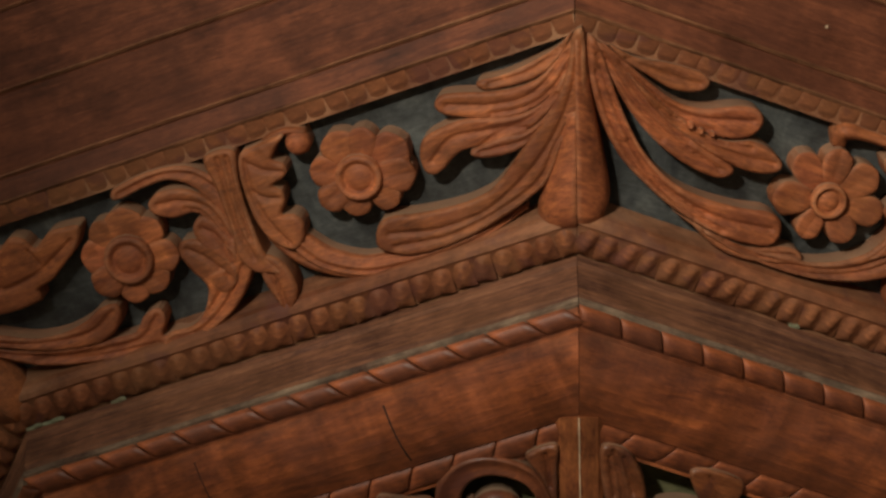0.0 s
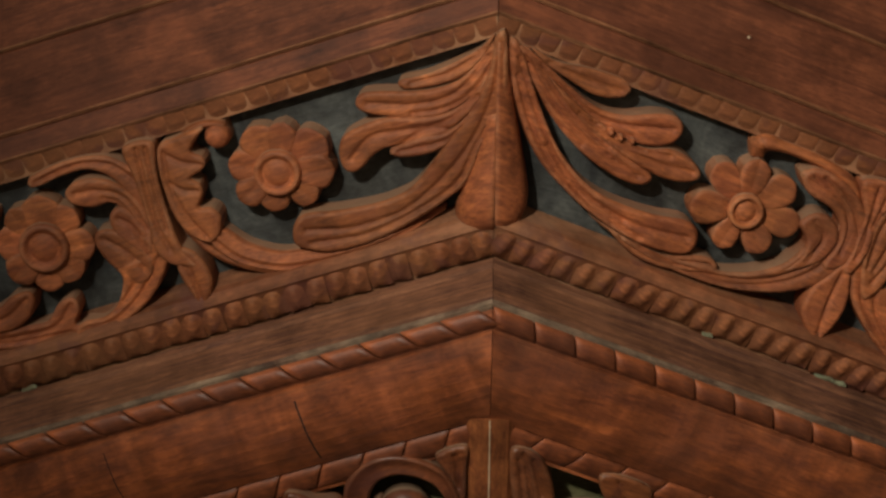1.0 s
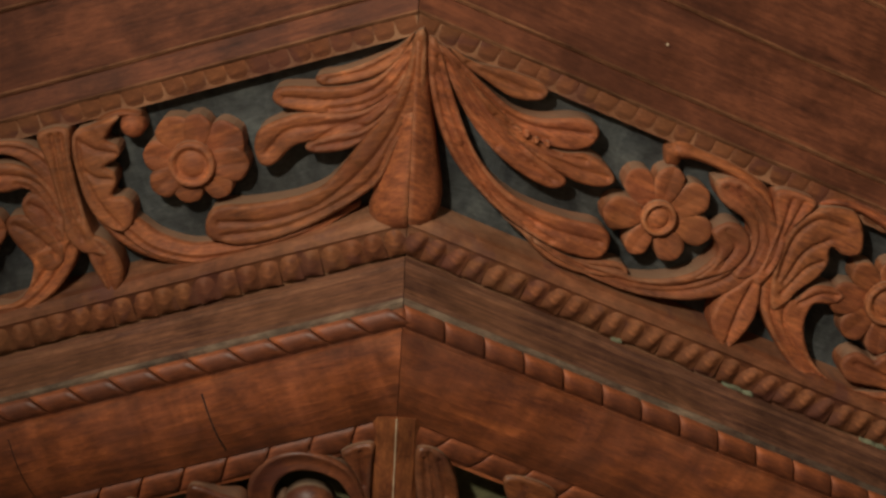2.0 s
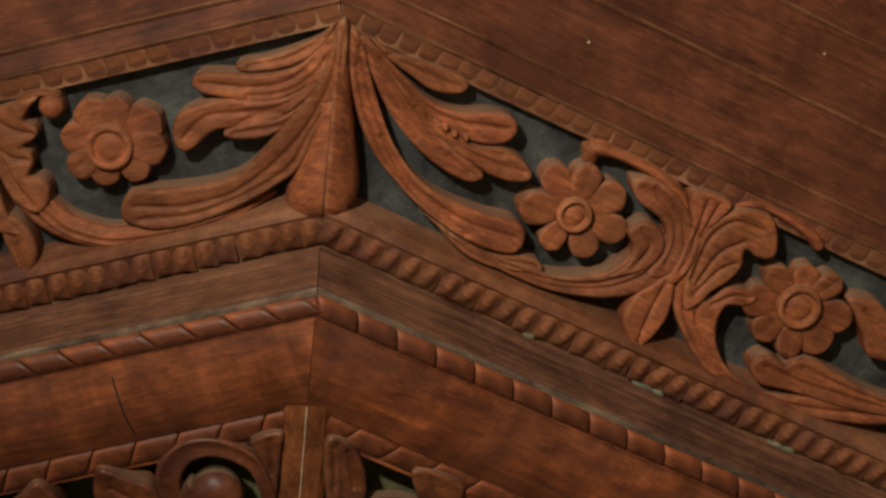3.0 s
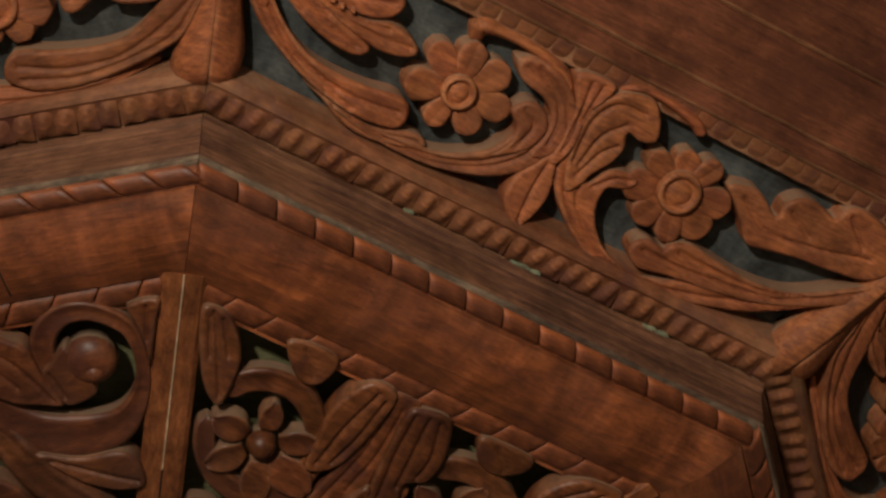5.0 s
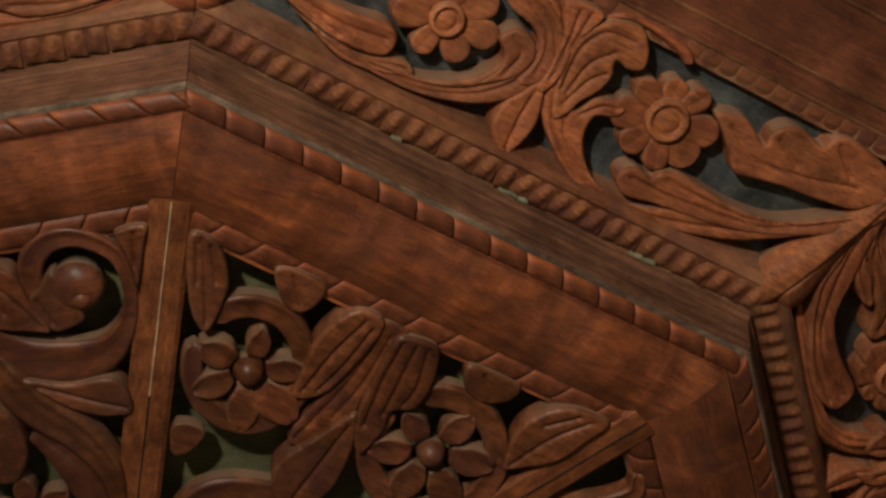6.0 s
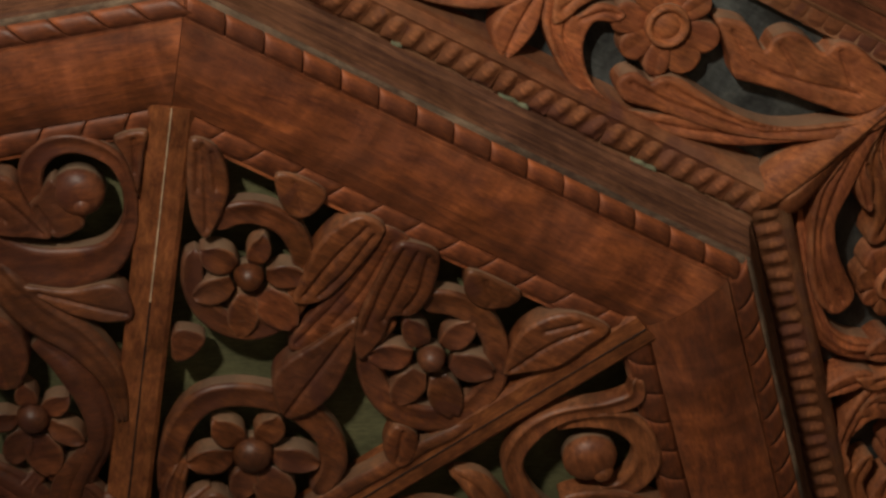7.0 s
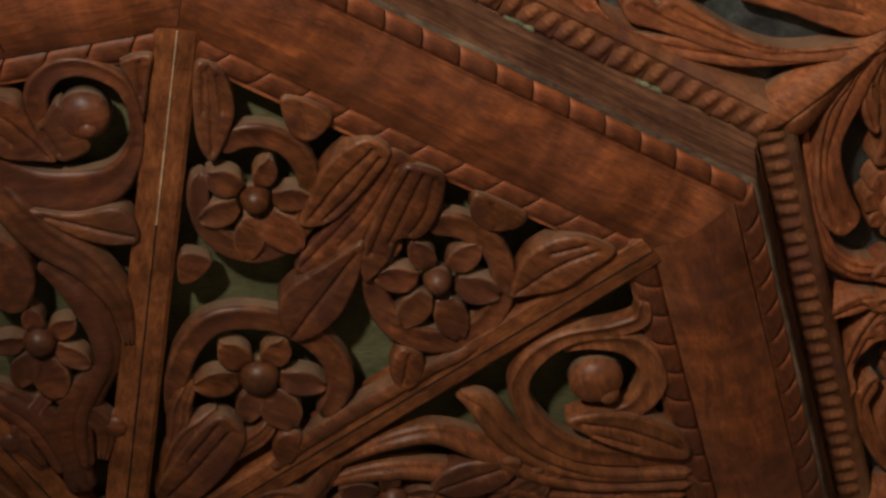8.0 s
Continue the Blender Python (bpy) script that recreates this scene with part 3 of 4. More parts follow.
    plate("leaf", [(-0.015, 0.115), (-0.033, 0.145), (-0.053, 0.156), (-0.072, 0.157), (-0.085, 0.149), (-0.082, 0.137), (-0.064, 0.128), (-0.044, 0.127), (-0.033, 0.109), (-0.027, 0.08), (-0.019, 0.074)],
          [[(-0.019, 0.092), (-0.029, 0.127), (-0.052, 0.143), (-0.075, 0.146)], [(-0.024, 0.088), (-0.036, 0.124), (-0.05, 0.134)]], 0.013)
    plate("leaf", [(-0.018, 0.08), (-0.024, 0.103), (-0.034, 0.12), (-0.045, 0.12), (-0.052, 0.112), (-0.052, 0.098), (-0.045, 0.085), (-0.035, 0.072), (-0.028, 0.058)],
          [[(-0.026, 0.067), (-0.032, 0.097), (-0.044, 0.111)]], 0.012)
    plate("leaf", [(-0.025, 0.064), (-0.035, 0.082), (-0.051, 0.1), (-0.069, 0.103), (-0.075, 0.092), (-0.071, 0.075), (-0.066, 0.065), (-0.058, 0.053), (-0.046, 0.04), (-0.031, 0.047)],
          [[(-0.035, 0.052), (-0.049, 0.078), (-0.066, 0.095)]], 0.011)
    plate("stem", [(-0.332, 0.109), (-0.311, 0.086), (-0.28, 0.071), (-0.249, 0.057), (-0.219, 0.053), (-0.192, 0.057), (-0.174, 0.065), (-0.155, 0.065), (-0.155, 0.051), (-0.17, 0.036), (-0.197, 0.032), (-0.243, 0.041), (-0.285, 0.059), (-0.321, 0.077), (-0.347, 0.104)],
          [[(-0.313, 0.081), (-0.272, 0.059), (-0.222, 0.047), (-0.188, 0.046), (-0.161, 0.059)]], 0.012)
    plate("stem", [(-0.231, 0.04), (-0.196, 0.034), (-0.166, 0.031), (-0.148, 0.031), (-0.133, 0.044), (-0.117, 0.047), (-0.114, 0.034), (-0.123, 0.019), (-0.099, 0.017), (-0.083, 0.009), (-0.134, 0.006), (-0.193, 0.013), (-0.249, 0.026), (-0.29, 0.048), (-0.32, 0.066), (-0.316, 0.074), (-0.276, 0.052)],
          [[(-0.288, 0.052), (-0.24, 0.034), (-0.188, 0.024), (-0.145, 0.023), (-0.121, 0.04)], [(-0.258, 0.035), (-0.19, 0.019), (-0.131, 0.013)]], 0.009)
    plate("leaf", [(-0.159, 0.15), (-0.175, 0.154), (-0.191, 0.154), (-0.21, 0.143), (-0.217, 0.155), (-0.231, 0.161), (-0.251, 0.151), (-0.267, 0.171), (-0.295, 0.165), (-0.329, 0.145), (-0.312, 0.112), (-0.283, 0.093), (-0.253, 0.089), (-0.224, 0.092), (-0.224, 0.102), (-0.205, 0.108), (-0.188, 0.119), (-0.171, 0.13)],
          [[(-0.172, 0.14), (-0.223, 0.117), (-0.273, 0.115), (-0.309, 0.133)], [(-0.213, 0.126), (-0.218, 0.143)], [(-0.26, 0.116), (-0.252, 0.142)]], 0.01)
    bloom((-0.125, 0.103), 0.0254, [(-0.113, 0.154), (-0.086, 0.133), (-0.076, 0.09), (-0.102, 0.063), (-0.134, 0.057), (-0.169, 0.08), (-0.17, 0.122), (-0.148, 0.147)], 0.52)


def long_frieze(panel, s=1):
    """Foliage of the longer sides."""
    carve, plate, boss, bloom = knives(panel, 1, s)
    corner_drop(panel, 1, -s, 0.036, 0.168, -0.006)
    corner_drop(panel, 1, s, 0.034, 0.165, -0.02)
    plate("leaf", [(-0.375, 0.173), (-0.347, 0.169), (-0.317, 0.174), (-0.284, 0.176), (-0.27, 0.171), (-0.271, 0.162), (-0.283, 0.155), (-0.303, 0.152), (-0.33, 0.157), (-0.356, 0.163)],
          [[(-0.355, 0.166), (-0.318, 0.163), (-0.278, 0.165)]], 0.007)
    plate("leaf", [(-0.383, 0.172), (-0.353, 0.162), (-0.325, 0.151), (-0.292, 0.142), (-0.264, 0.145), (-0.234, 0.158), (-0.215, 0.16), (-0.206, 0.152), (-0.208, 0.139), (-0.221, 0.128), (-0.244, 0.123), (-0.271, 0.126), (-0.303, 0.133), (-0.341, 0.147)],
          [[(-0.361, 0.16), (-0.315, 0.14), (-0.271, 0.134), (-0.215, 0.149)], [(-0.342, 0.149), (-0.293, 0.131), (-0.25, 0.127)]], 0.01)
    plate("leaf", [(-0.349, 0.153), (-0.315, 0.14), (-0.287, 0.13), (-0.261, 0.123), (-0.233, 0.122), (-0.21, 0.13), (-0.188, 0.128), (-0.172, 0.117), (-0.179, 0.107), (-0.203, 0.101), (-0.232, 0.104), (-0.268, 0.113), (-0.31, 0.128)],
          [[(-0.308, 0.132), (-0.264, 0.116), (-0.221, 0.113), (-0.181, 0.117)], [(-0.292, 0.128), (-0.253, 0.118), (-0.207, 0.124)]], 0.013)
    plate("leaf", [(-0.39, 0.171), (-0.363, 0.145), (-0.332, 0.119), (-0.294, 0.098), (-0.257, 0.087), (-0.23, 0.085), (-0.217, 0.09), (-0.215, 0.098), (-0.228, 0.104), (-0.252, 0.109), (-0.283, 0.12), (-0.319, 0.135), (-0.354, 0.157), (-0.376, 0.169)],
          [[(-0.372, 0.159), (-0.335, 0.131), (-0.29, 0.11), (-0.228, 0.094)], [(-0.36, 0.158), (-0.316, 0.129), (-0.267, 0.11)], [(-0.378, 0.163), (-0.338, 0.124), (-0.293, 0.103)]], 0.011)
    plate("stem", [(-0.398, 0.172), (-0.387, 0.172), (-0.358, 0.138), (-0.331, 0.109), (-0.304, 0.086), (-0.271, 0.069), (-0.236, 0.063), (-0.195, 0.065), (-0.168, 0.07), (-0.152, 0.065), (-0.147, 0.05), (-0.154, 0.038), (-0.18, 0.033), (-0.212, 0.034), (-0.251, 0.042), (-0.291, 0.057), (-0.328, 0.077), (-0.358, 0.106), (-0.38, 0.136)],
          [[(-0.384, 0.161), (-0.347, 0.118), (-0.308, 0.082), (-0.263, 0.058), (-0.212, 0.049), (-0.158, 0.055)], [(-0.379, 0.145), (-0.339, 0.097), (-0.289, 0.063), (-0.223, 0.048)], [(-0.324, 0.091), (-0.268, 0.054), (-0.202, 0.038)]], 0.013)
    plate("leaf", [(-0.241, 0.039), (-0.209, 0.032), (-0.174, 0.03), (-0.15, 0.038), (-0.131, 0.043), (-0.119, 0.04), (-0.117, 0.032), (-0.141, 0.023), (-0.175, 0.017), (-0.207, 0.022)],
          [[(-0.216, 0.031), (-0.172, 0.025), (-0.125, 0.036)]], 0.009)
    boss("bud", -0.272, 0.125, 0.0048, 0.0155)
    boss("bud", -0.261, 0.123, 0.0042, 0.0155)
    boss("bud", -0.249, 0.124, 0.0037, 0.0155)
    plate("stem", [(-0.256, 0.041), (-0.213, 0.033), (-0.167, 0.03), (-0.126, 0.037), (-0.112, 0.035), (-0.085, 0.044), (-0.062, 0.059), (-0.049, 0.077), (-0.045, 0.095), (-0.057, 0.104), (-0.054, 0.118), (-0.039, 0.12), (-0.022, 0.112), (-0.027, 0.133), (-0.041, 0.148), (-0.058, 0.153), (-0.074, 0.148), (-0.08, 0.154), (-0.073, 0.161), (-0.055, 0.164), (-0.035, 0.155), (-0.016, 0.135), (0.007, 0.11), (0.003, 0.089), (-0.009, 0.064), (-0.042, 0.038), (-0.092, 0.022), (-0.145, 0.019), (-0.195, 0.024)],
          [[(-0.198, 0.029), (-0.14, 0.026), (-0.081, 0.037), (-0.043, 0.061), (-0.025, 0.091), (-0.025, 0.114)], [(-0.156, 0.022), (-0.095, 0.027), (-0.044, 0.051), (-0.014, 0.09), (-0.021, 0.129)], [(-0.067, 0.157), (-0.038, 0.146), (-0.018, 0.124), (-0.015, 0.086)], [(-0.049, 0.109), (-0.032, 0.104), (-0.031, 0.085)]], 0.011)
    carve("stem", [(-0.123, 0.15), (-0.125, 0.166), (-0.104, 0.17), (-0.065, 0.169), (-0.026, 0.159), (-0.003, 0.131)], [0.0057, 0.0099, 0.0067, 0.0066, 0.0066, 0.0045], 0.009, "round")
    bloom((-0.115, 0.099), 0.018, [(-0.168, 0.084), (-0.161, 0.13), (-0.121, 0.151), (-0.078, 0.14), (-0.057, 0.104), (-0.08, 0.066), (-0.127, 0.056)], 0.44)
    plate("leaf", [(-0.078, 0.155), (-0.067, 0.164), (-0.044, 0.163), (-0.018, 0.153), (0.002, 0.134), (0.011, 0.107), (-0.004, 0.079), (-0.021, 0.075), (-0.016, 0.102), (-0.023, 0.121), (-0.039, 0.132), (-0.062, 0.137), (-0.074, 0.145)],
          [[(-0.067, 0.153), (-0.034, 0.144), (-0.012, 0.121), (-0.009, 0.093)], [(-0.055, 0.158), (-0.019, 0.141), (-0.001, 0.118)]], 0.013)
    plate("leaf", [(-0.06, 0.107), (-0.051, 0.121), (-0.038, 0.124), (-0.023, 0.117), (-0.016, 0.102), (-0.022, 0.081), (-0.04, 0.064), (-0.058, 0.055), (-0.046, 0.075), (-0.046, 0.094)],
          [[(-0.046, 0.114), (-0.031, 0.102), (-0.037, 0.076)]], 0.012)
    plate("neck", [(-0.02, 0.17), (0.022, 0.174), (0.013, 0.138), (0.016, 0.105), (0.009, 0.078), (-0.002, 0.08), (-0.001, 0.103), (-0.005, 0.137)],
          [[(-0.002, 0.168), (0.004, 0.131), (0.007, 0.094)], [(0.01, 0.169), (0.009, 0.128)]], 0.015)
    plate("bud", [(0.001, 0.091), (0.014, 0.068), (0.02, 0.039), (0.01, 0.004), (-0.006, 0.009), (-0.021, 0.028), (-0.021, 0.052), (-0.01, 0.072)],
          [[(0.001, 0.075), (0.001, 0.042), (0.005, 0.011)]], 0.013)
    plate("leaf", [(0.016, 0.089), (0.01, 0.121), (0.013, 0.149), (0.025, 0.167), (0.045, 0.177), (0.066, 0.179), (0.083, 0.161), (0.088, 0.143), (0.074, 0.136), (0.058, 0.138), (0.063, 0.121), (0.058, 0.102), (0.048, 0.086), (0.042, 0.068), (0.031, 0.059)],
          [[(0.023, 0.089), (0.019, 0.133), (0.033, 0.159), (0.064, 0.163)], [(0.03, 0.088), (0.035, 0.124), (0.052, 0.145)], [(0.033, 0.077), (0.044, 0.109), (0.056, 0.122)]], 0.013)
    carve("stem", [(0.024, 0.168), (0.049, 0.182), (0.082, 0.183), (0.116, 0.177), (0.131, 0.168)], [0.0029, 0.0046, 0.0056, 0.0067, 0.0061], 0.008, "round")
    plate("stem", [(0.013, 0.1), (0.011, 0.079), (0.022, 0.055), (0.049, 0.031), (0.087, 0.009), (0.131, -0.001), (0.173, 0.003), (0.221, 0.013), (0.273, 0.03), (0.324, 0.059), (0.383, 0.098), (0.376, 0.108), (0.316, 0.073), (0.261, 0.05), (0.213, 0.037), (0.169, 0.019), (0.136, 0.012), (0.107, 0.019), (0.085, 0.035), (0.071, 0.056), (0.07, 0.078), (0.089, 0.087), (0.095, 0.098), (0.079, 0.102), (0.061, 0.095), (0.049, 0.075), (0.035, 0.085)],
          [[(0.022, 0.085), (0.033, 0.057), (0.062, 0.031), (0.101, 0.014), (0.148, 0.009), (0.204, 0.019), (0.266, 0.041), (0.344, 0.083)], [(0.04, 0.077), (0.05, 0.052), (0.077, 0.029), (0.119, 0.012), (0.167, 0.012)], [(0.055, 0.074), (0.072, 0.091), (0.088, 0.096)]], 0.01)
    plate("stem", [(0.124, 0.031), (0.124, 0.043), (0.135, 0.052), (0.154, 0.05), (0.16, 0.059), (0.178, 0.066), (0.211, 0.063), (0.254, 0.06), (0.299, 0.067), (0.34, 0.09), (0.373, 0.114), (0.398, 0.153), (0.412, 0.143), (0.384, 0.097), (0.323, 0.061), (0.267, 0.04), (0.217, 0.031), (0.172, 0.026), (0.141, 0.021)],
          [[(0.136, 0.04), (0.177, 0.04), (0.229, 0.045), (0.292, 0.056), (0.369, 0.1)], [(0.172, 0.054), (0.217, 0.053), (0.27, 0.056), (0.317, 0.07)]], 0.013)
    plate("leaf", [(0.179, 0.136), (0.192, 0.143), (0.214, 0.145), (0.241, 0.13), (0.243, 0.146), (0.255, 0.159), (0.274, 0.161), (0.298, 0.155), (0.304, 0.169), (0.318, 0.176), (0.342, 0.174), (0.377, 0.164), (0.398, 0.153), (0.371, 0.116), (0.33, 0.106), (0.284, 0.101), (0.248, 0.094), (0.229, 0.092), (0.213, 0.108), (0.193, 0.125)],
          [[(0.201, 0.133), (0.238, 0.113), (0.287, 0.117), (0.355, 0.133)], [(0.254, 0.142), (0.285, 0.126)], [(0.314, 0.164), (0.343, 0.14)]], 0.011)
    bloom((0.138, 0.108), 0.0233, [(0.092, 0.131), (0.126, 0.15), (0.165, 0.151), (0.197, 0.114), (0.188, 0.078), (0.154, 0.055), (0.111, 0.062), (0.082, 0.089)], 0.43)


def fret_flowers(panel):
    """Openwork of the longer sectors: three ringed flowers, a trunk and pointed leaves."""
    carve, plate, boss, bloom = knives(panel, -1)
    plate("leaf", [(-0.243, 0.022), (-0.223, 0.016), (-0.203, 0.028), (-0.182, 0.054), (-0.173, 0.087), (-0.172, 0.115), (-0.19, 0.108), (-0.21, 0.085), (-0.231, 0.051)],
          [[(-0.231, 0.021), (-0.202, 0.065), (-0.178, 0.105)], [(-0.232, 0.029), (-0.209, 0.069)], [(-0.218, 0.025), (-0.193, 0.06)]], 0.01)
    plate("leaf", [(-0.15, 0.018), (-0.126, 0.009), (-0.096, 0.013), (-0.093, 0.036), (-0.101, 0.051), (-0.116, 0.053), (-0.135, 0.04)],
          [[(-0.13, 0.018), (-0.106, 0.043)]], 0.007)
    carve("scroll", [(-0.158, 0.078), (-0.131, 0.067), (-0.1, 0.073), (-0.072, 0.096), (-0.055, 0.129), (-0.055, 0.163), (-0.07, 0.19), (-0.098, 0.201), (-0.13, 0.194), (-0.157, 0.17), (-0.173, 0.137)], [0.0141, 0.0138, 0.0126, 0.0118, 0.0123, 0.0139, 0.0148, 0.0144, 0.0129, 0.0118, 0.0117], 0.005, "cup")
    carve("scroll", [(-0.08, 0.087), (-0.102, 0.072), (-0.125, 0.067), (-0.146, 0.071), (-0.163, 0.084), (-0.173, 0.104)], [0.0123, 0.0127, 0.0136, 0.0141, 0.014, 0.0137], 0.005, "cup")
    bloom((-0.11, 0.139), 0.0153, [(-0.169, 0.13), (-0.122, 0.087), (-0.062, 0.106), (-0.039, 0.173), (-0.083, 0.208), (-0.146, 0.188)], 0.38)
    plate("leaf", [(-0.053, 0.018), (-0.068, 0.042), (-0.073, 0.073), (-0.067, 0.108), (-0.06, 0.139), (-0.049, 0.14), (-0.031, 0.121), (-0.023, 0.079), (-0.02, 0.035), (-0.028, 0.017)],
          [[(-0.041, 0.027), (-0.05, 0.078), (-0.053, 0.13)], [(-0.03, 0.033), (-0.033, 0.085), (-0.04, 0.122)]], 0.011)
    plate("stem", [(-0.034, 0.026), (0.005, 0.022), (0.002, 0.054), (0.007, 0.107), (0.008, 0.142), (-0.009, 0.18), (-0.029, 0.197), (-0.036, 0.174), (-0.032, 0.136), (-0.028, 0.086)],
          [[(-0.022, 0.032), (-0.016, 0.091), (-0.022, 0.146), (-0.028, 0.186)], [(-0.008, 0.033), (-0.003, 0.096), (-0.008, 0.147)], [(-0.03, 0.037), (-0.025, 0.108)]], 0.006)
    plate("leaf", [(0.01, 0.129), (0.028, 0.168), (0.036, 0.217), (0.028, 0.253), (0.009, 0.271), (-0.014, 0.254), (-0.029, 0.231), (-0.027, 0.206), (-0.014, 0.176), (-0.001, 0.143)],
          [[(0.01, 0.145), (0.008, 0.203), (0.007, 0.266)]], 0.012)
    plate("leaf", [(0.005, 0.023), (0.036, 0.02), (0.05, 0.04), (0.059, 0.072), (0.056, 0.098), (0.039, 0.11), (0.044, 0.135), (0.039, 0.17), (0.021, 0.156), (0.007, 0.119), (-0.001, 0.072), (-0.005, 0.035)],
          [[(0.005, 0.033), (0.011, 0.081), (0.023, 0.138)], [(0.019, 0.029), (0.027, 0.08), (0.033, 0.117)], [(0.032, 0.03), (0.045, 0.071), (0.045, 0.098)]], 0.011)
    carve("scroll", [(0.084, 0.071), (0.12, 0.074), (0.154, 0.094), (0.174, 0.128), (0.176, 0.166), (0.158, 0.197), (0.126, 0.212), (0.089, 0.207), (0.057, 0.183), (0.039, 0.149), (0.039, 0.112)], [0.0146, 0.0138, 0.0126, 0.0135, 0.0154, 0.0163, 0.0158, 0.0141, 0.0127, 0.0133, 0.0141], 0.005, "cup")
    carve("scroll", [(0.165, 0.109), (0.143, 0.085), (0.114, 0.072), (0.084, 0.071), (0.058, 0.084)], [0.0127, 0.0129, 0.0141, 0.0152, 0.0154], 0.005, "cup")
    bloom((0.104, 0.139), 0.0148, [(0.055, 0.105), (0.117, 0.078), (0.169, 0.118), (0.163, 0.193), (0.098, 0.206), (0.043, 0.166)], 0.38)
    plate("leaf", [(0.078, 0.025), (0.104, 0.021), (0.138, 0.024), (0.138, 0.043), (0.117, 0.058), (0.096, 0.056), (0.082, 0.043)],
          [[(0.099, 0.029), (0.119, 0.05)]], 0.007)
    plate("leaf", [(0.236, 0.015), (0.2, 0.017), (0.177, 0.034), (0.163, 0.065), (0.169, 0.1), (0.177, 0.117), (0.195, 0.105), (0.221, 0.082), (0.232, 0.051), (0.242, 0.024)],
          [[(0.225, 0.025), (0.2, 0.059), (0.18, 0.109)], [(0.211, 0.025), (0.184, 0.051)]], 0.011)
    carve("scroll", [(-0.049, 0.422), (-0.064, 0.383), (-0.076, 0.339), (-0.072, 0.299), (-0.047, 0.274), (-0.008, 0.261), (0.034, 0.264), (0.067, 0.279), (0.089, 0.31), (0.091, 0.348)], [0.0047, 0.0119, 0.0138, 0.0154, 0.0153, 0.0142, 0.0148, 0.0144, 0.0146, 0.0106], 0.006, "cup")
    bloom((0.007, 0.333), 0.0212, [(-0.051, 0.311), (0.007, 0.276), (0.072, 0.304), (0.073, 0.374), (0.021, 0.391), (-0.048, 0.375)], 0.4)
    plate("leaf", [(-0.003, 0.391), (0.027, 0.399), (0.038, 0.419), (0.039, 0.46), (0.03, 0.503), (0.011, 0.53), (-0.016, 0.513), (-0.019, 0.454), (-0.016, 0.413)],
          [[(0.013, 0.407), (0.009, 0.465), (0.001, 0.513)], [(-0.002, 0.405), (-0.005, 0.459)]], 0.01)
    plate("bud", [(0.119, 0.225), (0.143, 0.229), (0.155, 0.258), (0.144, 0.274), (0.121, 0.261), (0.113, 0.238)],
          [[(0.126, 0.231), (0.141, 0.266)]], 0.009)
    plate("bud", [(0.064, 0.382), (0.084, 0.377), (0.094, 0.411), (0.078, 0.418), (0.062, 0.402)],
          [], 0.009)
    plate("bud", [(-0.142, 0.237), (-0.13, 0.226), (-0.11, 0.226), (-0.109, 0.249), (-0.117, 0.264), (-0.127, 0.264)],
          [[(-0.134, 0.241), (-0.114, 0.233)]], 0.001)
    carve("stem", [(0.201, 0.158), (0.181, 0.202), (0.158, 0.243), (0.138, 0.289), (0.117, 0.334), (0.095, 0.389), (0.081, 0.436)], [0.0058, 0.0102, 0.0117, 0.0132, 0.0147, 0.0132, 0.0088], 0.008, "roll")
    for s in (-1, 1):
        carve("leaf", [(s * 0.05, 0.372), (s * 0.047, 0.4), (s * 0.035, 0.43), (s * 0.028, 0.46)], [0.007, 0.012, 0.012, 0.003], 0.008)
        carve("leaf", [(s * 0.004, 0.395), (s * 0.02, 0.43), (s * 0.018, 0.47), (s * 0.006, 0.515)], [0.008, 0.014, 0.013, 0.004], 0.009, "vein")


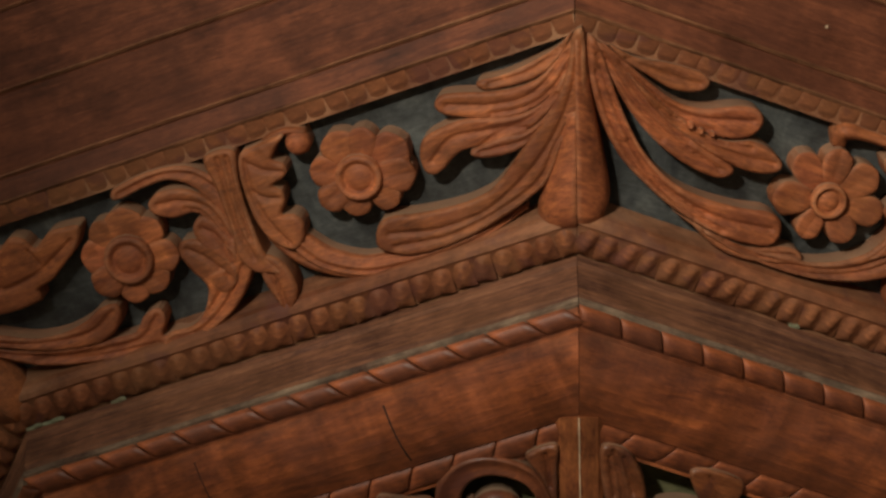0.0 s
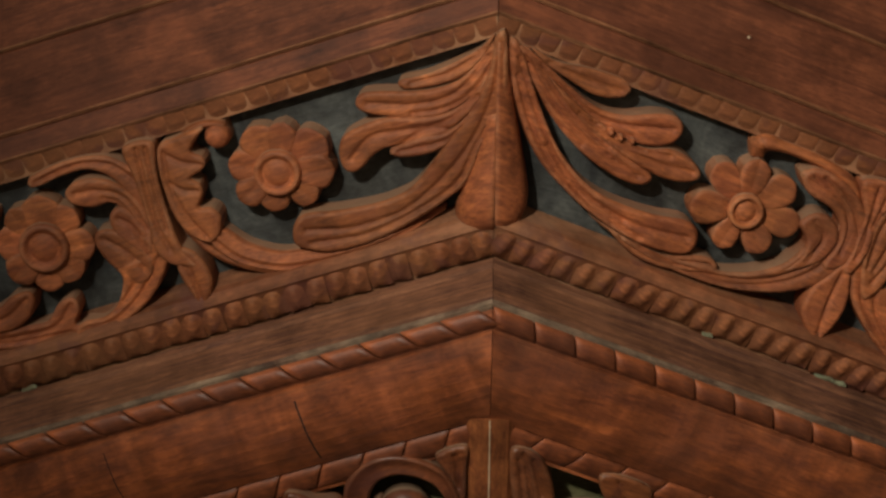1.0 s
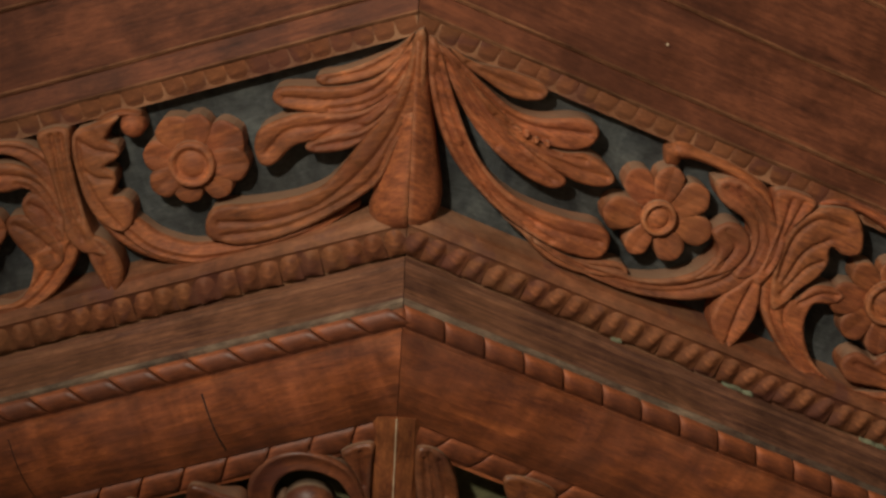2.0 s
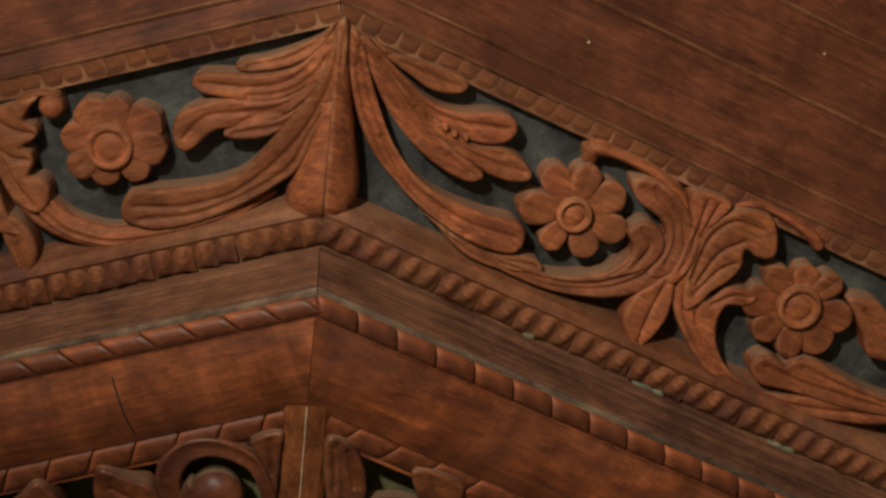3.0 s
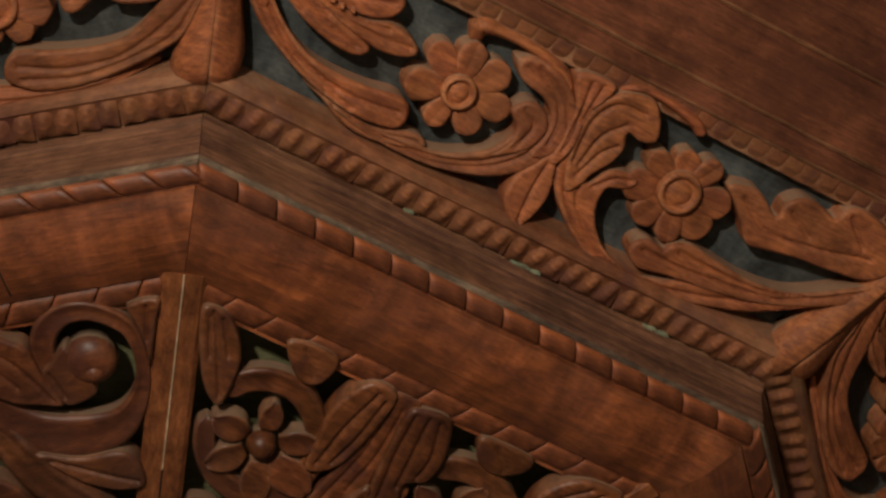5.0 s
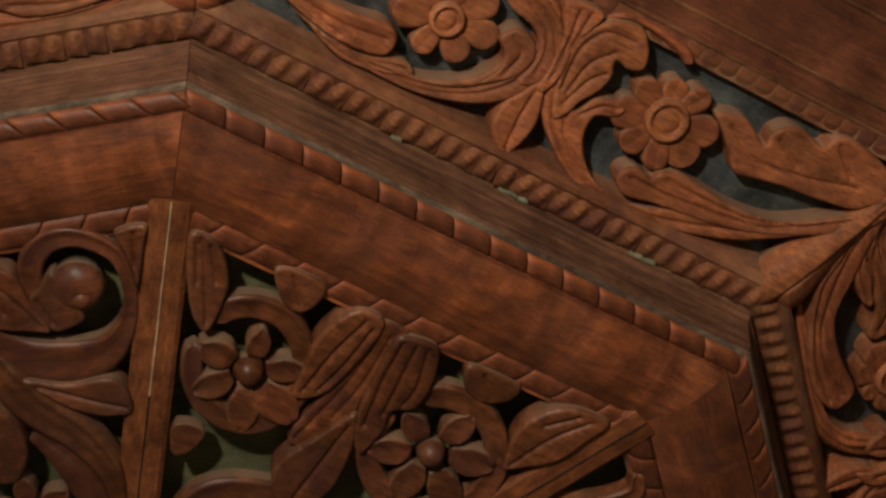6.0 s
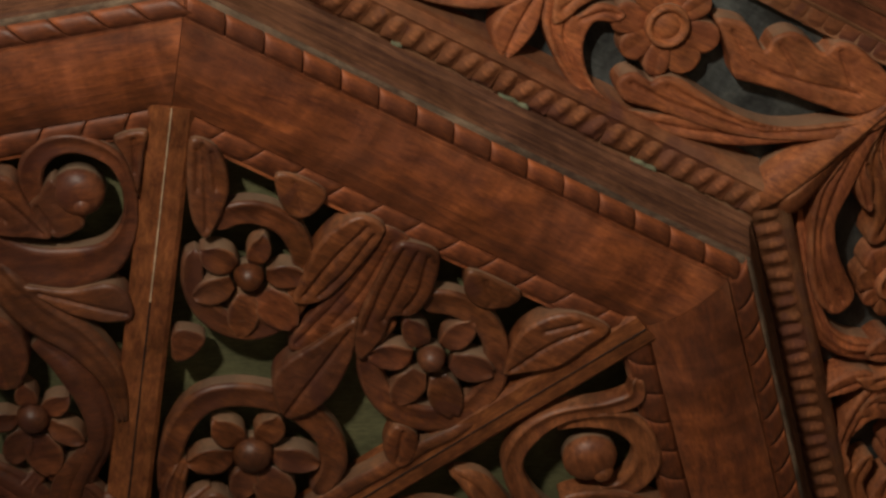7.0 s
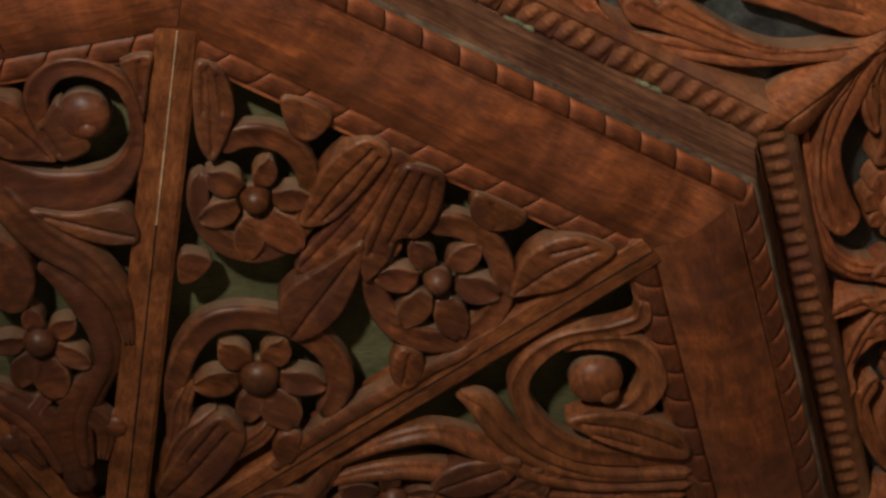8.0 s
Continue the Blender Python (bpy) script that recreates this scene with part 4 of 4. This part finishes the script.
def fret_half(panel, s, inner=True):
    """Half a shorter sector: a scroll that ends in a ball, leaves along the rib, strands that pass the flower."""
    carve, plate, boss, bloom = knives(panel, -1, s)
    carve("scroll", [(0.006, 0.082), (0.015, 0.108), (0.032, 0.129), (0.06, 0.153), (0.097, 0.164), (0.133, 0.161), (0.159, 0.142), (0.176, 0.113), (0.182, 0.077), (0.175, 0.046), (0.149, 0.025), (0.122, 0.022), (0.101, 0.034), (0.09, 0.055), (0.09, 0.082), (0.094, 0.109)], [0.009, 0.0145, 0.019, 0.0234, 0.0244, 0.0204, 0.0125, 0.0083, 0.0075, 0.0095, 0.0111, 0.0125, 0.0133, 0.0123, 0.0101, 0.0049], 0.006, "cup")
    if inner:
        plate("leaf", [(0.032, 0.017), (0.06, 0.036), (0.075, 0.049), (0.081, 0.074), (0.088, 0.1), (0.093, 0.121), (0.071, 0.116), (0.044, 0.108), (0.022, 0.086), (0.017, 0.047)],
              [[(0.036, 0.041), (0.062, 0.07), (0.086, 0.114)], [(0.035, 0.061), (0.055, 0.092)]], 0.012)
    plate("leaf", [(0.185, 0.021), (0.217, 0.02), (0.208, 0.046), (0.189, 0.092), (0.19, 0.069), (0.188, 0.043)],
          [[(0.203, 0.026), (0.194, 0.063)]], 0.009)
    plate("leaf", [(0.048, 0.171), (0.091, 0.185), (0.132, 0.185), (0.148, 0.202), (0.146, 0.23), (0.119, 0.23), (0.093, 0.219), (0.067, 0.196)],
          [[(0.062, 0.183), (0.103, 0.205), (0.142, 0.224)]], 0.01)
    carve("stem", [(0.013, 0.135), (0.031, 0.17), (0.053, 0.213), (0.084, 0.251), (0.104, 0.302), (0.1, 0.36)], [0.0146, 0.0213, 0.0244, 0.0216, 0.0152, 0.0061], 0.011, "vein")
    carve("stem", [(0.038, 0.246), (0.065, 0.284), (0.078, 0.333), (0.072, 0.376), (0.046, 0.413), (0.025, 0.45), (0.012, 0.51)], [0.0069, 0.0148, 0.0163, 0.0138, 0.0123, 0.0106, 0.0084], 0.009, "roll")
    plate("leaf", [(-0.006, 0.194), (0.02, 0.207), (0.032, 0.237), (0.026, 0.269), (0.006, 0.292), (-0.015, 0.282), (-0.022, 0.248)],
          [[(0.001, 0.21), (0.006, 0.283)]], 0.011)
    carve("stem", [(-0.069, 0.379), (-0.04, 0.404), (-0.014, 0.439), (-0.004, 0.491), (-0.006, 0.538)], [0.0104, 0.0148, 0.0155, 0.0131, 0.009], 0.008, "roll")
    boss("knob", 0.057, 0.458, 0.0138, 0.008)
    plate("scroll", [(0.093, 0.12), (0.079, 0.087), (0.092, 0.073), (0.112, 0.056), (0.122, 0.079), (0.13, 0.112), (0.109, 0.123)],
          [[(0.089, 0.085), (0.097, 0.114)]], 0.008)
    boss("ball", 0.132, 0.079, 0.0265, 0.015)
    boss("ball", 0.134, 0.088, 0.0127, 0.0185)


def fret_root(panel):
    """The other half in one sector: strands that spring from one root at the rope and roll up round a ball, in the
    wood's lighter copy with the light painted in.
    """
    carve, plate, boss, bloom = knives(panel, -1, 1, True)
    carve("scroll", [(0.078, 0.012), (0.048, 0.079), (0.015, 0.129), (-0.028, 0.161), (-0.078, 0.173), (-0.116, 0.168), (-0.145, 0.142), (-0.157, 0.106), (-0.151, 0.062), (-0.154, 0.031), (-0.18, 0.022)], [0.007, 0.0121, 0.0147, 0.0142, 0.0115, 0.0119, 0.0134, 0.0107, 0.0099, 0.011, 0.0064], 0.007, "cup")
    carve("scroll", [(-0.139, 0.116), (-0.139, 0.08), (-0.124, 0.049), (-0.089, 0.033), (-0.052, 0.038), (-0.03, 0.064), (-0.035, 0.094)], [0.005, 0.0099, 0.0152, 0.0145, 0.0169, 0.0146, 0.0069], 0.008, "cup")
    plate("leaf", [(-0.043, 0.134), (-0.044, 0.105), (-0.026, 0.065), (0.009, 0.028), (0.044, 0.015), (0.061, 0.022), (0.043, 0.059), (0.011, 0.097), (-0.019, 0.122)],
          [[(-0.034, 0.119), (-0.006, 0.075), (0.044, 0.025)], [(-0.013, 0.111), (0.023, 0.068)]], 0.011)
    carve("leaf", [(-0.115, 0.234), (-0.09, 0.215), (-0.033, 0.197), (0.017, 0.164), (0.061, 0.107), (0.092, 0.015)], [0.0045, 0.0154, 0.0172, 0.0154, 0.0114, 0.0081], 0.011, "crease")
    carve("stem", [(-0.06, 0.38), (-0.077, 0.32), (-0.071, 0.269), (-0.029, 0.226), (0.026, 0.181), (0.066, 0.127), (0.108, 0.017)], [0.0042, 0.0094, 0.0118, 0.0152, 0.0124, 0.0088, 0.0072], 0.011, "roll")
    carve("stem", [(-0.038, 0.41), (-0.036, 0.336), (-0.013, 0.279), (0.035, 0.215), (0.07, 0.159), (0.124, 0.02)], [0.0052, 0.0113, 0.0128, 0.012, 0.0097, 0.0081], 0.009, "roll")
    carve("stem", [(-0.001, 0.37), (0.023, 0.3), (0.068, 0.222), (0.141, 0.023)], [0.0053, 0.0123, 0.0124, 0.0082], 0.008, "roll")
    boss("ball", -0.084, 0.092, 0.0291, 0.016)
    boss("ball", -0.067, 0.084, 0.0138, 0.018)


def fret_scrolls(panel, rooted=False):
    """Openwork of the shorter sectors: two scrolls, long strands and a flower."""
    fret_half(panel, 1, not rooted)
    if rooted:
        fret_root(panel)
    else:
        fret_half(panel, -1)
    carve, plate, boss, bloom = knives(panel, -1)
    for s in (-1, 1):
        carve("leaf", [(s * 0.006, 0.41), (s * 0.03, 0.43), (s * 0.045, 0.46), (s * 0.03, 0.5)], [0.008, 0.014, 0.013, 0.006], 0.008)
    bloom((0.01, 0.336), 0.0175, [(0.014, 0.29), (0.055, 0.318), (0.058, 0.372), (0.009, 0.411), (-0.031, 0.385), (-0.042, 0.332)], 0.38)


CRUMBS = (((-0.264, 0.012), (-0.192, 0.008), (-0.285, 0.009)), ((0.033, 0.012), (0.049, 0.008), (0.188, 0.009), (0.201, 0.01), (-0.097, 0.006)))
# ---- the canopy, side by side ----
for k in (0, 1):
    m = side_pose(k)
    # broad curved board of the soffit with a carved rope at each edge
    prof = [(RA, ZA)]
    for i in range(1, 9):
        f = i / 8
        prof.append((RA + (RB - RA) * f, ZA + (ZB - ZA) * f - 0.012 * math.sin(math.pi * f)))
    prof += [(RB, 4.05), (RA, 4.05)]
    soffit = thing("soffit_board", mitred(k, prof, 12, 0.0008), BOARD_WOOD, m, "broad varnished red-brown board with carved rope edges", "moulding", "soffit boards of the canopy")
    c, t = math.cos(HALF[k]), math.sin(HALF[k])
    part("rope_bed", mitred(k, [(RB + 0.001, ZB + 0.004), (RC, ZC + 0.002), (RC, ZC + 0.03), (RB + 0.001, ZC + 0.03)]), BOARD_WOOD, soffit)
    count = (14, 15)[k]
    length = 2 * (RB + 0.011) * t
    strand = rope_mesh("rope_strand", length / count, (RC - RB) * c + 0.003, 0.008, (0.8, 0.45)[k], 0.04, BOARD_WOOD)
    tilt = math.degrees(math.atan2(ZC - ZB, (RC - RB) * c))
    for i in range(count):
        child("rope_strand", strand, soffit, pose(length * ((i + 0.5) / count - 0.5), -RC * c - 0.0012, ZC - LOW + 0.005, -tilt, 0, 0))
    part("rope_bed", mitred(k, [(RA - 0.033, ZA - 0.002), (RA - 0.001, ZA + 0.004), (RA - 0.001, ZA + 0.04), (RA - 0.033, ZA + 0.03)]), BOARD_WOOD, soffit)
    count = (11, 12)[k]
    length = 2 * (RA - 0.017) * t
    strand = rope_mesh("rope_strand", length / count, 0.030 * c, 0.0065, -0.55, 0.14, BOARD_WOOD)
    for i in range(count):
        child("rope_strand", strand, soffit, pose(length * ((i + 0.5) / count - 0.5), -(RA - 0.001) * c, ZA - LOW + 0.004, -8, 0, 0))

    # weathered upright board, with a dusty fillet at its foot and a bead course above it
    sill = thing("sill_board", mitred(k, [(RC + 0.002, ZC + 0.006), (RC + 0.006, ZC + 0.014), (RD - 0.003, ZD - 0.012), (RD, ZD - 0.008), (RD, ZD), (RD - 0.06, ZD), (RD - 0.06, ZC + 0.006)], 10, 0.0008),
                 SILL_WOOD, m, "dull grey-brown weathered upright board", "moulding", "upright boards of the canopy")
    part("fillet", mitred(k, [(RC, ZC + 0.001), (RC + 0.004, ZC + 0.002), (RC + 0.006, ZC + 0.006), (RC - 0.02, ZC + 0.006), (RC - 0.02, ZC + 0.001)], 14, 0.0016), FILLET_GREY, sill, "thin grey dusty fillet")
    course = thing("bead_course", mitred(k, [(RD - 0.02, ZD + 0.006), (RE + 0.001, ZE + 0.002), (RE + 0.001, ZE + 0.02), (RD - 0.02, ZE + 0.02)]), BEAD_WOOD, m, "brown bead moulding under the frieze", "moulding", "bead courses of the canopy")
    count = (28, 31)[k]
    length = 2 * (RD + 0.016) * t
    bead = bead_mesh("bead", length / count, 0.029, 0.0042, BEAD_WOOD, lambda u, v: (0.5 + 0.5 * math.cos(math.pi * (u + 0.18 * v))) * max(0.0, 1 - abs(v) ** 5) ** 0.6)
    for i in range(count):
        child("bead", bead, course, pose(length * ((i + 0.5) / count - 0.5) + random.uniform(-0.0008, 0.0008), -(RD + 0.0165) * c, ZD - LOW + 0.0062, -10 + random.uniform(-3, 3), random.uniform(-6, 6), random.uniform(-7, 7)))

    # frieze
    def frieze_on(at, s):
        panel = thing("frieze_panel", mitred(k, [(FR0[0] - 0.013, FR0[1] + 0.018), (FR1[0] - 0.0, FR1[1] + 0.02), (FR1[0] - 0.0, FR1[1] + 0.04), (FR0[0] - 0.013, FR0[1] + 0.04)], 8),
                      BLACK_BOARD, at, "black painted frieze board with brown carved foliage", "frieze", "frieze panels round the canopy")
        (short_frieze, long_frieze)[k](panel, s)
        face = tilted(k, FR0, FR1)
        for o in panel.children:
            o.matrix_basis = face
        part("ledge", mitred(k, [(RE, ZE), (RE + 0.003, ZE - 0.001), (RE + 0.008, ZE + 0.002), (RE + 0.0115, ZE + 0.008), (RE + 0.012, ZE + 0.014), (RE + 0.010, ZE + 0.04), (RE - 0.03, ZE + 0.04), (RE - 0.03, ZE)], 8, 0.001), BEAD_WOOD, panel, "brown wooden ledge")
        return panel

    frieze = frieze_on(m, 1)
    if k == 0:
        frieze_on(side_pose(2), -1)
        for i in (4, 6):
            copy_thing(frieze, side_pose(i))
    else:
        round_about(frieze, k)

    # cornice: scalloped edge and sloping planks
    cornice = thing("cornice", mitred(k, [(RG - 0.0065, ZG), (RG + 0.014, ZG + 0.006), (RG + 0.016, ZG + 0.04), (RG - 0.0065, ZG + 0.04)], 8), BEAD_WOOD, m, "dark brown planked cornice with a scalloped edge", "cornice", "cornices round the canopy")
    count = (35, 39)[k]
    length = 2 * (RG + 0.003) * t
    bead = bead_mesh("scallop", length / count, 0.02, 0.0016, BEAD_WOOD, lambda u, v: max(0.0, 1 - abs(u) ** 2.6 - max(0.0, v) ** 3) ** 0.45 * (0.75 - 0.25 * v))
    for i in range(count):
        child("scallop", bead, cornice, pose(length * ((i + 0.5) / count - 0.5) + random.uniform(-0.001, 0.001), -(RG + 0.003) * c, ZG - LOW + 0.0032, -15, 0, random.uniform(-5, 5)))
    for a, b, lift in ((0.014, 0.034, 0.0), (0.034, 0.102, 0.004), (0.102, 0.168, 0.009), (0.168, 0.25, 0.012), (0.25, 0.34, 0.015)):
        z = ZG + 0.0005 + lift
        a, b = a / c, b / c
        part("plank", mitred(k, [(RG + a, z + a * FLARE), (RG + a + 0.003, z + a * FLARE - 0.001), (RG + b - 0.002, z + b * FLARE), (RG + b - 0.001, z + b * FLARE + 0.02), (RG + a, z + a * FLARE + 0.02)], 8, 0.0006), PLANK_WOOD, cornice)
        part("edge", mitred(k, [(RG + a - 0.001, z + a * FLARE - 0.003), (RG + a + 0.0022, z + a * FLARE - 0.0032), (RG + a + 0.003, z + a * FLARE - 0.0012), (RG + a - 0.001, z + a * FLARE + 0.003)], 20, 0.0009), EDGE_HIGHLIGHT, cornice, "paler strip for the highlight along a plank edge")

    # pierced panels
    def pierced(at, rooted=False):
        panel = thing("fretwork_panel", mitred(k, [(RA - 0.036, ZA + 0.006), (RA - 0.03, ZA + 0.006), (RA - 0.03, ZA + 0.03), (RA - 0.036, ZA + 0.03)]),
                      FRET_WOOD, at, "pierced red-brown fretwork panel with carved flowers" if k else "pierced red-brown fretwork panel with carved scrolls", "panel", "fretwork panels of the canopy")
        if k:
            fret_flowers(panel)
        else:
            fret_scrolls(panel, rooted)
        slope = tilted(k, (RA, ZA), (0.0, APEX))
        for o in panel.children:
            o.matrix_basis = slope
        return panel

    panel = pierced(m)
    if k == 0:
        pierced(side_pose(2), True)
        for i in (4, 6):
            copy_thing(panel, side_pose(i))
    else:
        round_about(panel, k)
    for ob in (soffit, sill, course, cornice):
        round_about(ob, k)
    # what only one side has: cracks, specks of paint, green crumbs in the joint
    if k == 0:
        for x, w in ((0.0775, 0.0009), (-0.122, 0.0004)):
            o = part("crack", mitred(k, [(RA + 0.001, ZA + 0.0025), *[(r, z - 0.0006) for r, z in prof[1:8]], (RB - 0.001, ZB + 0.002)], 1), DARK_JOINT, soffit, "dark crack across the board")
            o.scale.x, o.location.x = w / (RB * t), x
    else:
        slope = tilted(k, (RG, ZG), (RG + 0.36, ZG + 0.36 * FLARE))
        for x, y, r, lift in ((-0.179, 0.079, 0.0022, 0.004), (0.053, 0.205, 0.0026, 0.012), (0.044, 0.166, 0.0022, 0.009), (0.1, 0.22, 0.002, 0.012), (-0.09, 0.13, 0.0012, 0.009)):
            part("paint_speck", knob(x, y, 0.72 * r, 0.0015, -0.006), PALE_FILLER, cornice, "tiny pale speck of paint").matrix_basis = slope @ pose(0, 0, -0.9 * lift)
    for x, w in CRUMBS[k]:
        part("green_crumb", frond([(x - w, 0.0), (x - w * 0.3, 0.0008), (x + w * 0.4, -0.0006), (x + w, 0.0004)], [0.0006, 0.0014, 0.0018, 0.0007], 0.0012, -0.004, 0.0, "round", -1, 6, 4), VERDIGRIS, sill, "pale green crumbs in the joint").matrix_basis = pose(0, -(RD + 0.001) * c, ZD - LOW - 0.001)

# ---- ribs between the panels, hub, backing ----


def rib(i):
    a = radians(PHASE - 90 + 90 * (i // 2) + (45 + SKEW) * (i % 2))
    foot, head = Vector((CX + 0.007, CY, APEX)), Vector((CX + RA * math.cos(a), CY + RA * math.sin(a), ZA))
    d = head - foot
    run = d.length - 0.001
    m = pose(*foot, 0, 0, math.degrees(math.atan2(d.y, d.x))) @ pose(0, 0, 0, 0, -math.degrees(math.asin(d.z / d.length)), 0)
    rnd = random.Random(i)
    bm = bmesh.new()
    rows = []
    n = 14
    for j in range(n + 1):
        x = 0.04 + (run - 0.04) * j / n
        w = 0.0225
        rows.append([bm.verts.new((x, y, z + 0.0005 * rnd.uniform(-1, 1))) for y, z in ((-w, 0.03), (-w, 0.001), (-w * 0.8, -0.0025), (0, -0.004), (w * 0.8, -0.0025), (w, 0.001), (w, 0.03))])
    for p, q in zip(rows, rows[1:]):
        for j in range(7):
            bm.faces.new((p[j], p[(j + 1) % 7], q[(j + 1) % 7], q[j]))
    bm.faces.new(rows[0])
    bm.faces.new(rows[-1][::-1])
    bar = thing("rib", bm, RIB_WOOD, m, "plain brown wooden rib between two fretwork panels", "rib", "ribs of the canopy")
    part("seam", box(run - 0.23, run, -0.0007, 0.0005, -0.0047, -0.002), DARK_JOINT if i else PALE_FILLER, bar, "thin dark open joint" if i else "thin pale line of filler")
    part("seam", box(0.05, run - 0.23, -0.0008, 0.0008, -0.0047, -0.002), DARK_JOINT, bar, "thin dark open joint")
    return bar


for i in range(8):
    rib(i)
thing("hub", knob(0, 0, 0.075, 0.03, -0.03, -1, 0.2), FRET_WOOD, pose(CX, CY, APEX + 0.012), "round carved wooden hub of the canopy", "hub", smooth=True)
bm = bmesh.new()
ring = [bm.verts.new((CX + RA * math.cos(radians(PHASE - 90 + 90 * (i // 2) + (45 + SKEW) * (i % 2))), CY + RA * math.sin(radians(PHASE - 90 + 90 * (i // 2) + (45 + SKEW) * (i % 2))), ZA + 0.045)) for i in range(8)]
mid = bm.verts.new((CX, CY, APEX + 0.045))
for i in range(8):
    bm.faces.new((ring[i], ring[(i + 1) % 8], mid))
up = bmesh.ops.extrude_face_region(bm, geom=bm.faces[:])
bmesh.ops.translate(bm, vec=(0, 0, 0.02), verts=[v for v in up["geom"] if isinstance(v, bmesh.types.BMVert)])
thing("backing_board", bm, GREEN_BOARD, Matrix(), "dull green painted board behind the fretwork", "board")
# closed casing above the cornice, up to the ceiling
bm = bmesh.new()
low = [bm.verts.new((CX + 1.36 * math.cos(radians(PHASE - 90 + 90 * (i // 2) + (45 + SKEW) * (i % 2))), CY + 1.36 * math.sin(radians(PHASE - 90 + 90 * (i // 2) + (45 + SKEW) * (i % 2))), 4.33)) for i in range(8)]
high = [bm.verts.new((v.co.x, v.co.y, TOP)) for v in low]
for i in range(8):
    bm.faces.new((low[i], low[(i + 1) % 8], high[(i + 1) % 8], high[i]))
bm.faces.new(high)
thing("canopy_casing", bm, PLANK_WOOD, Matrix(), "dark wooden casing that joins the canopy to the ceiling", "casing")
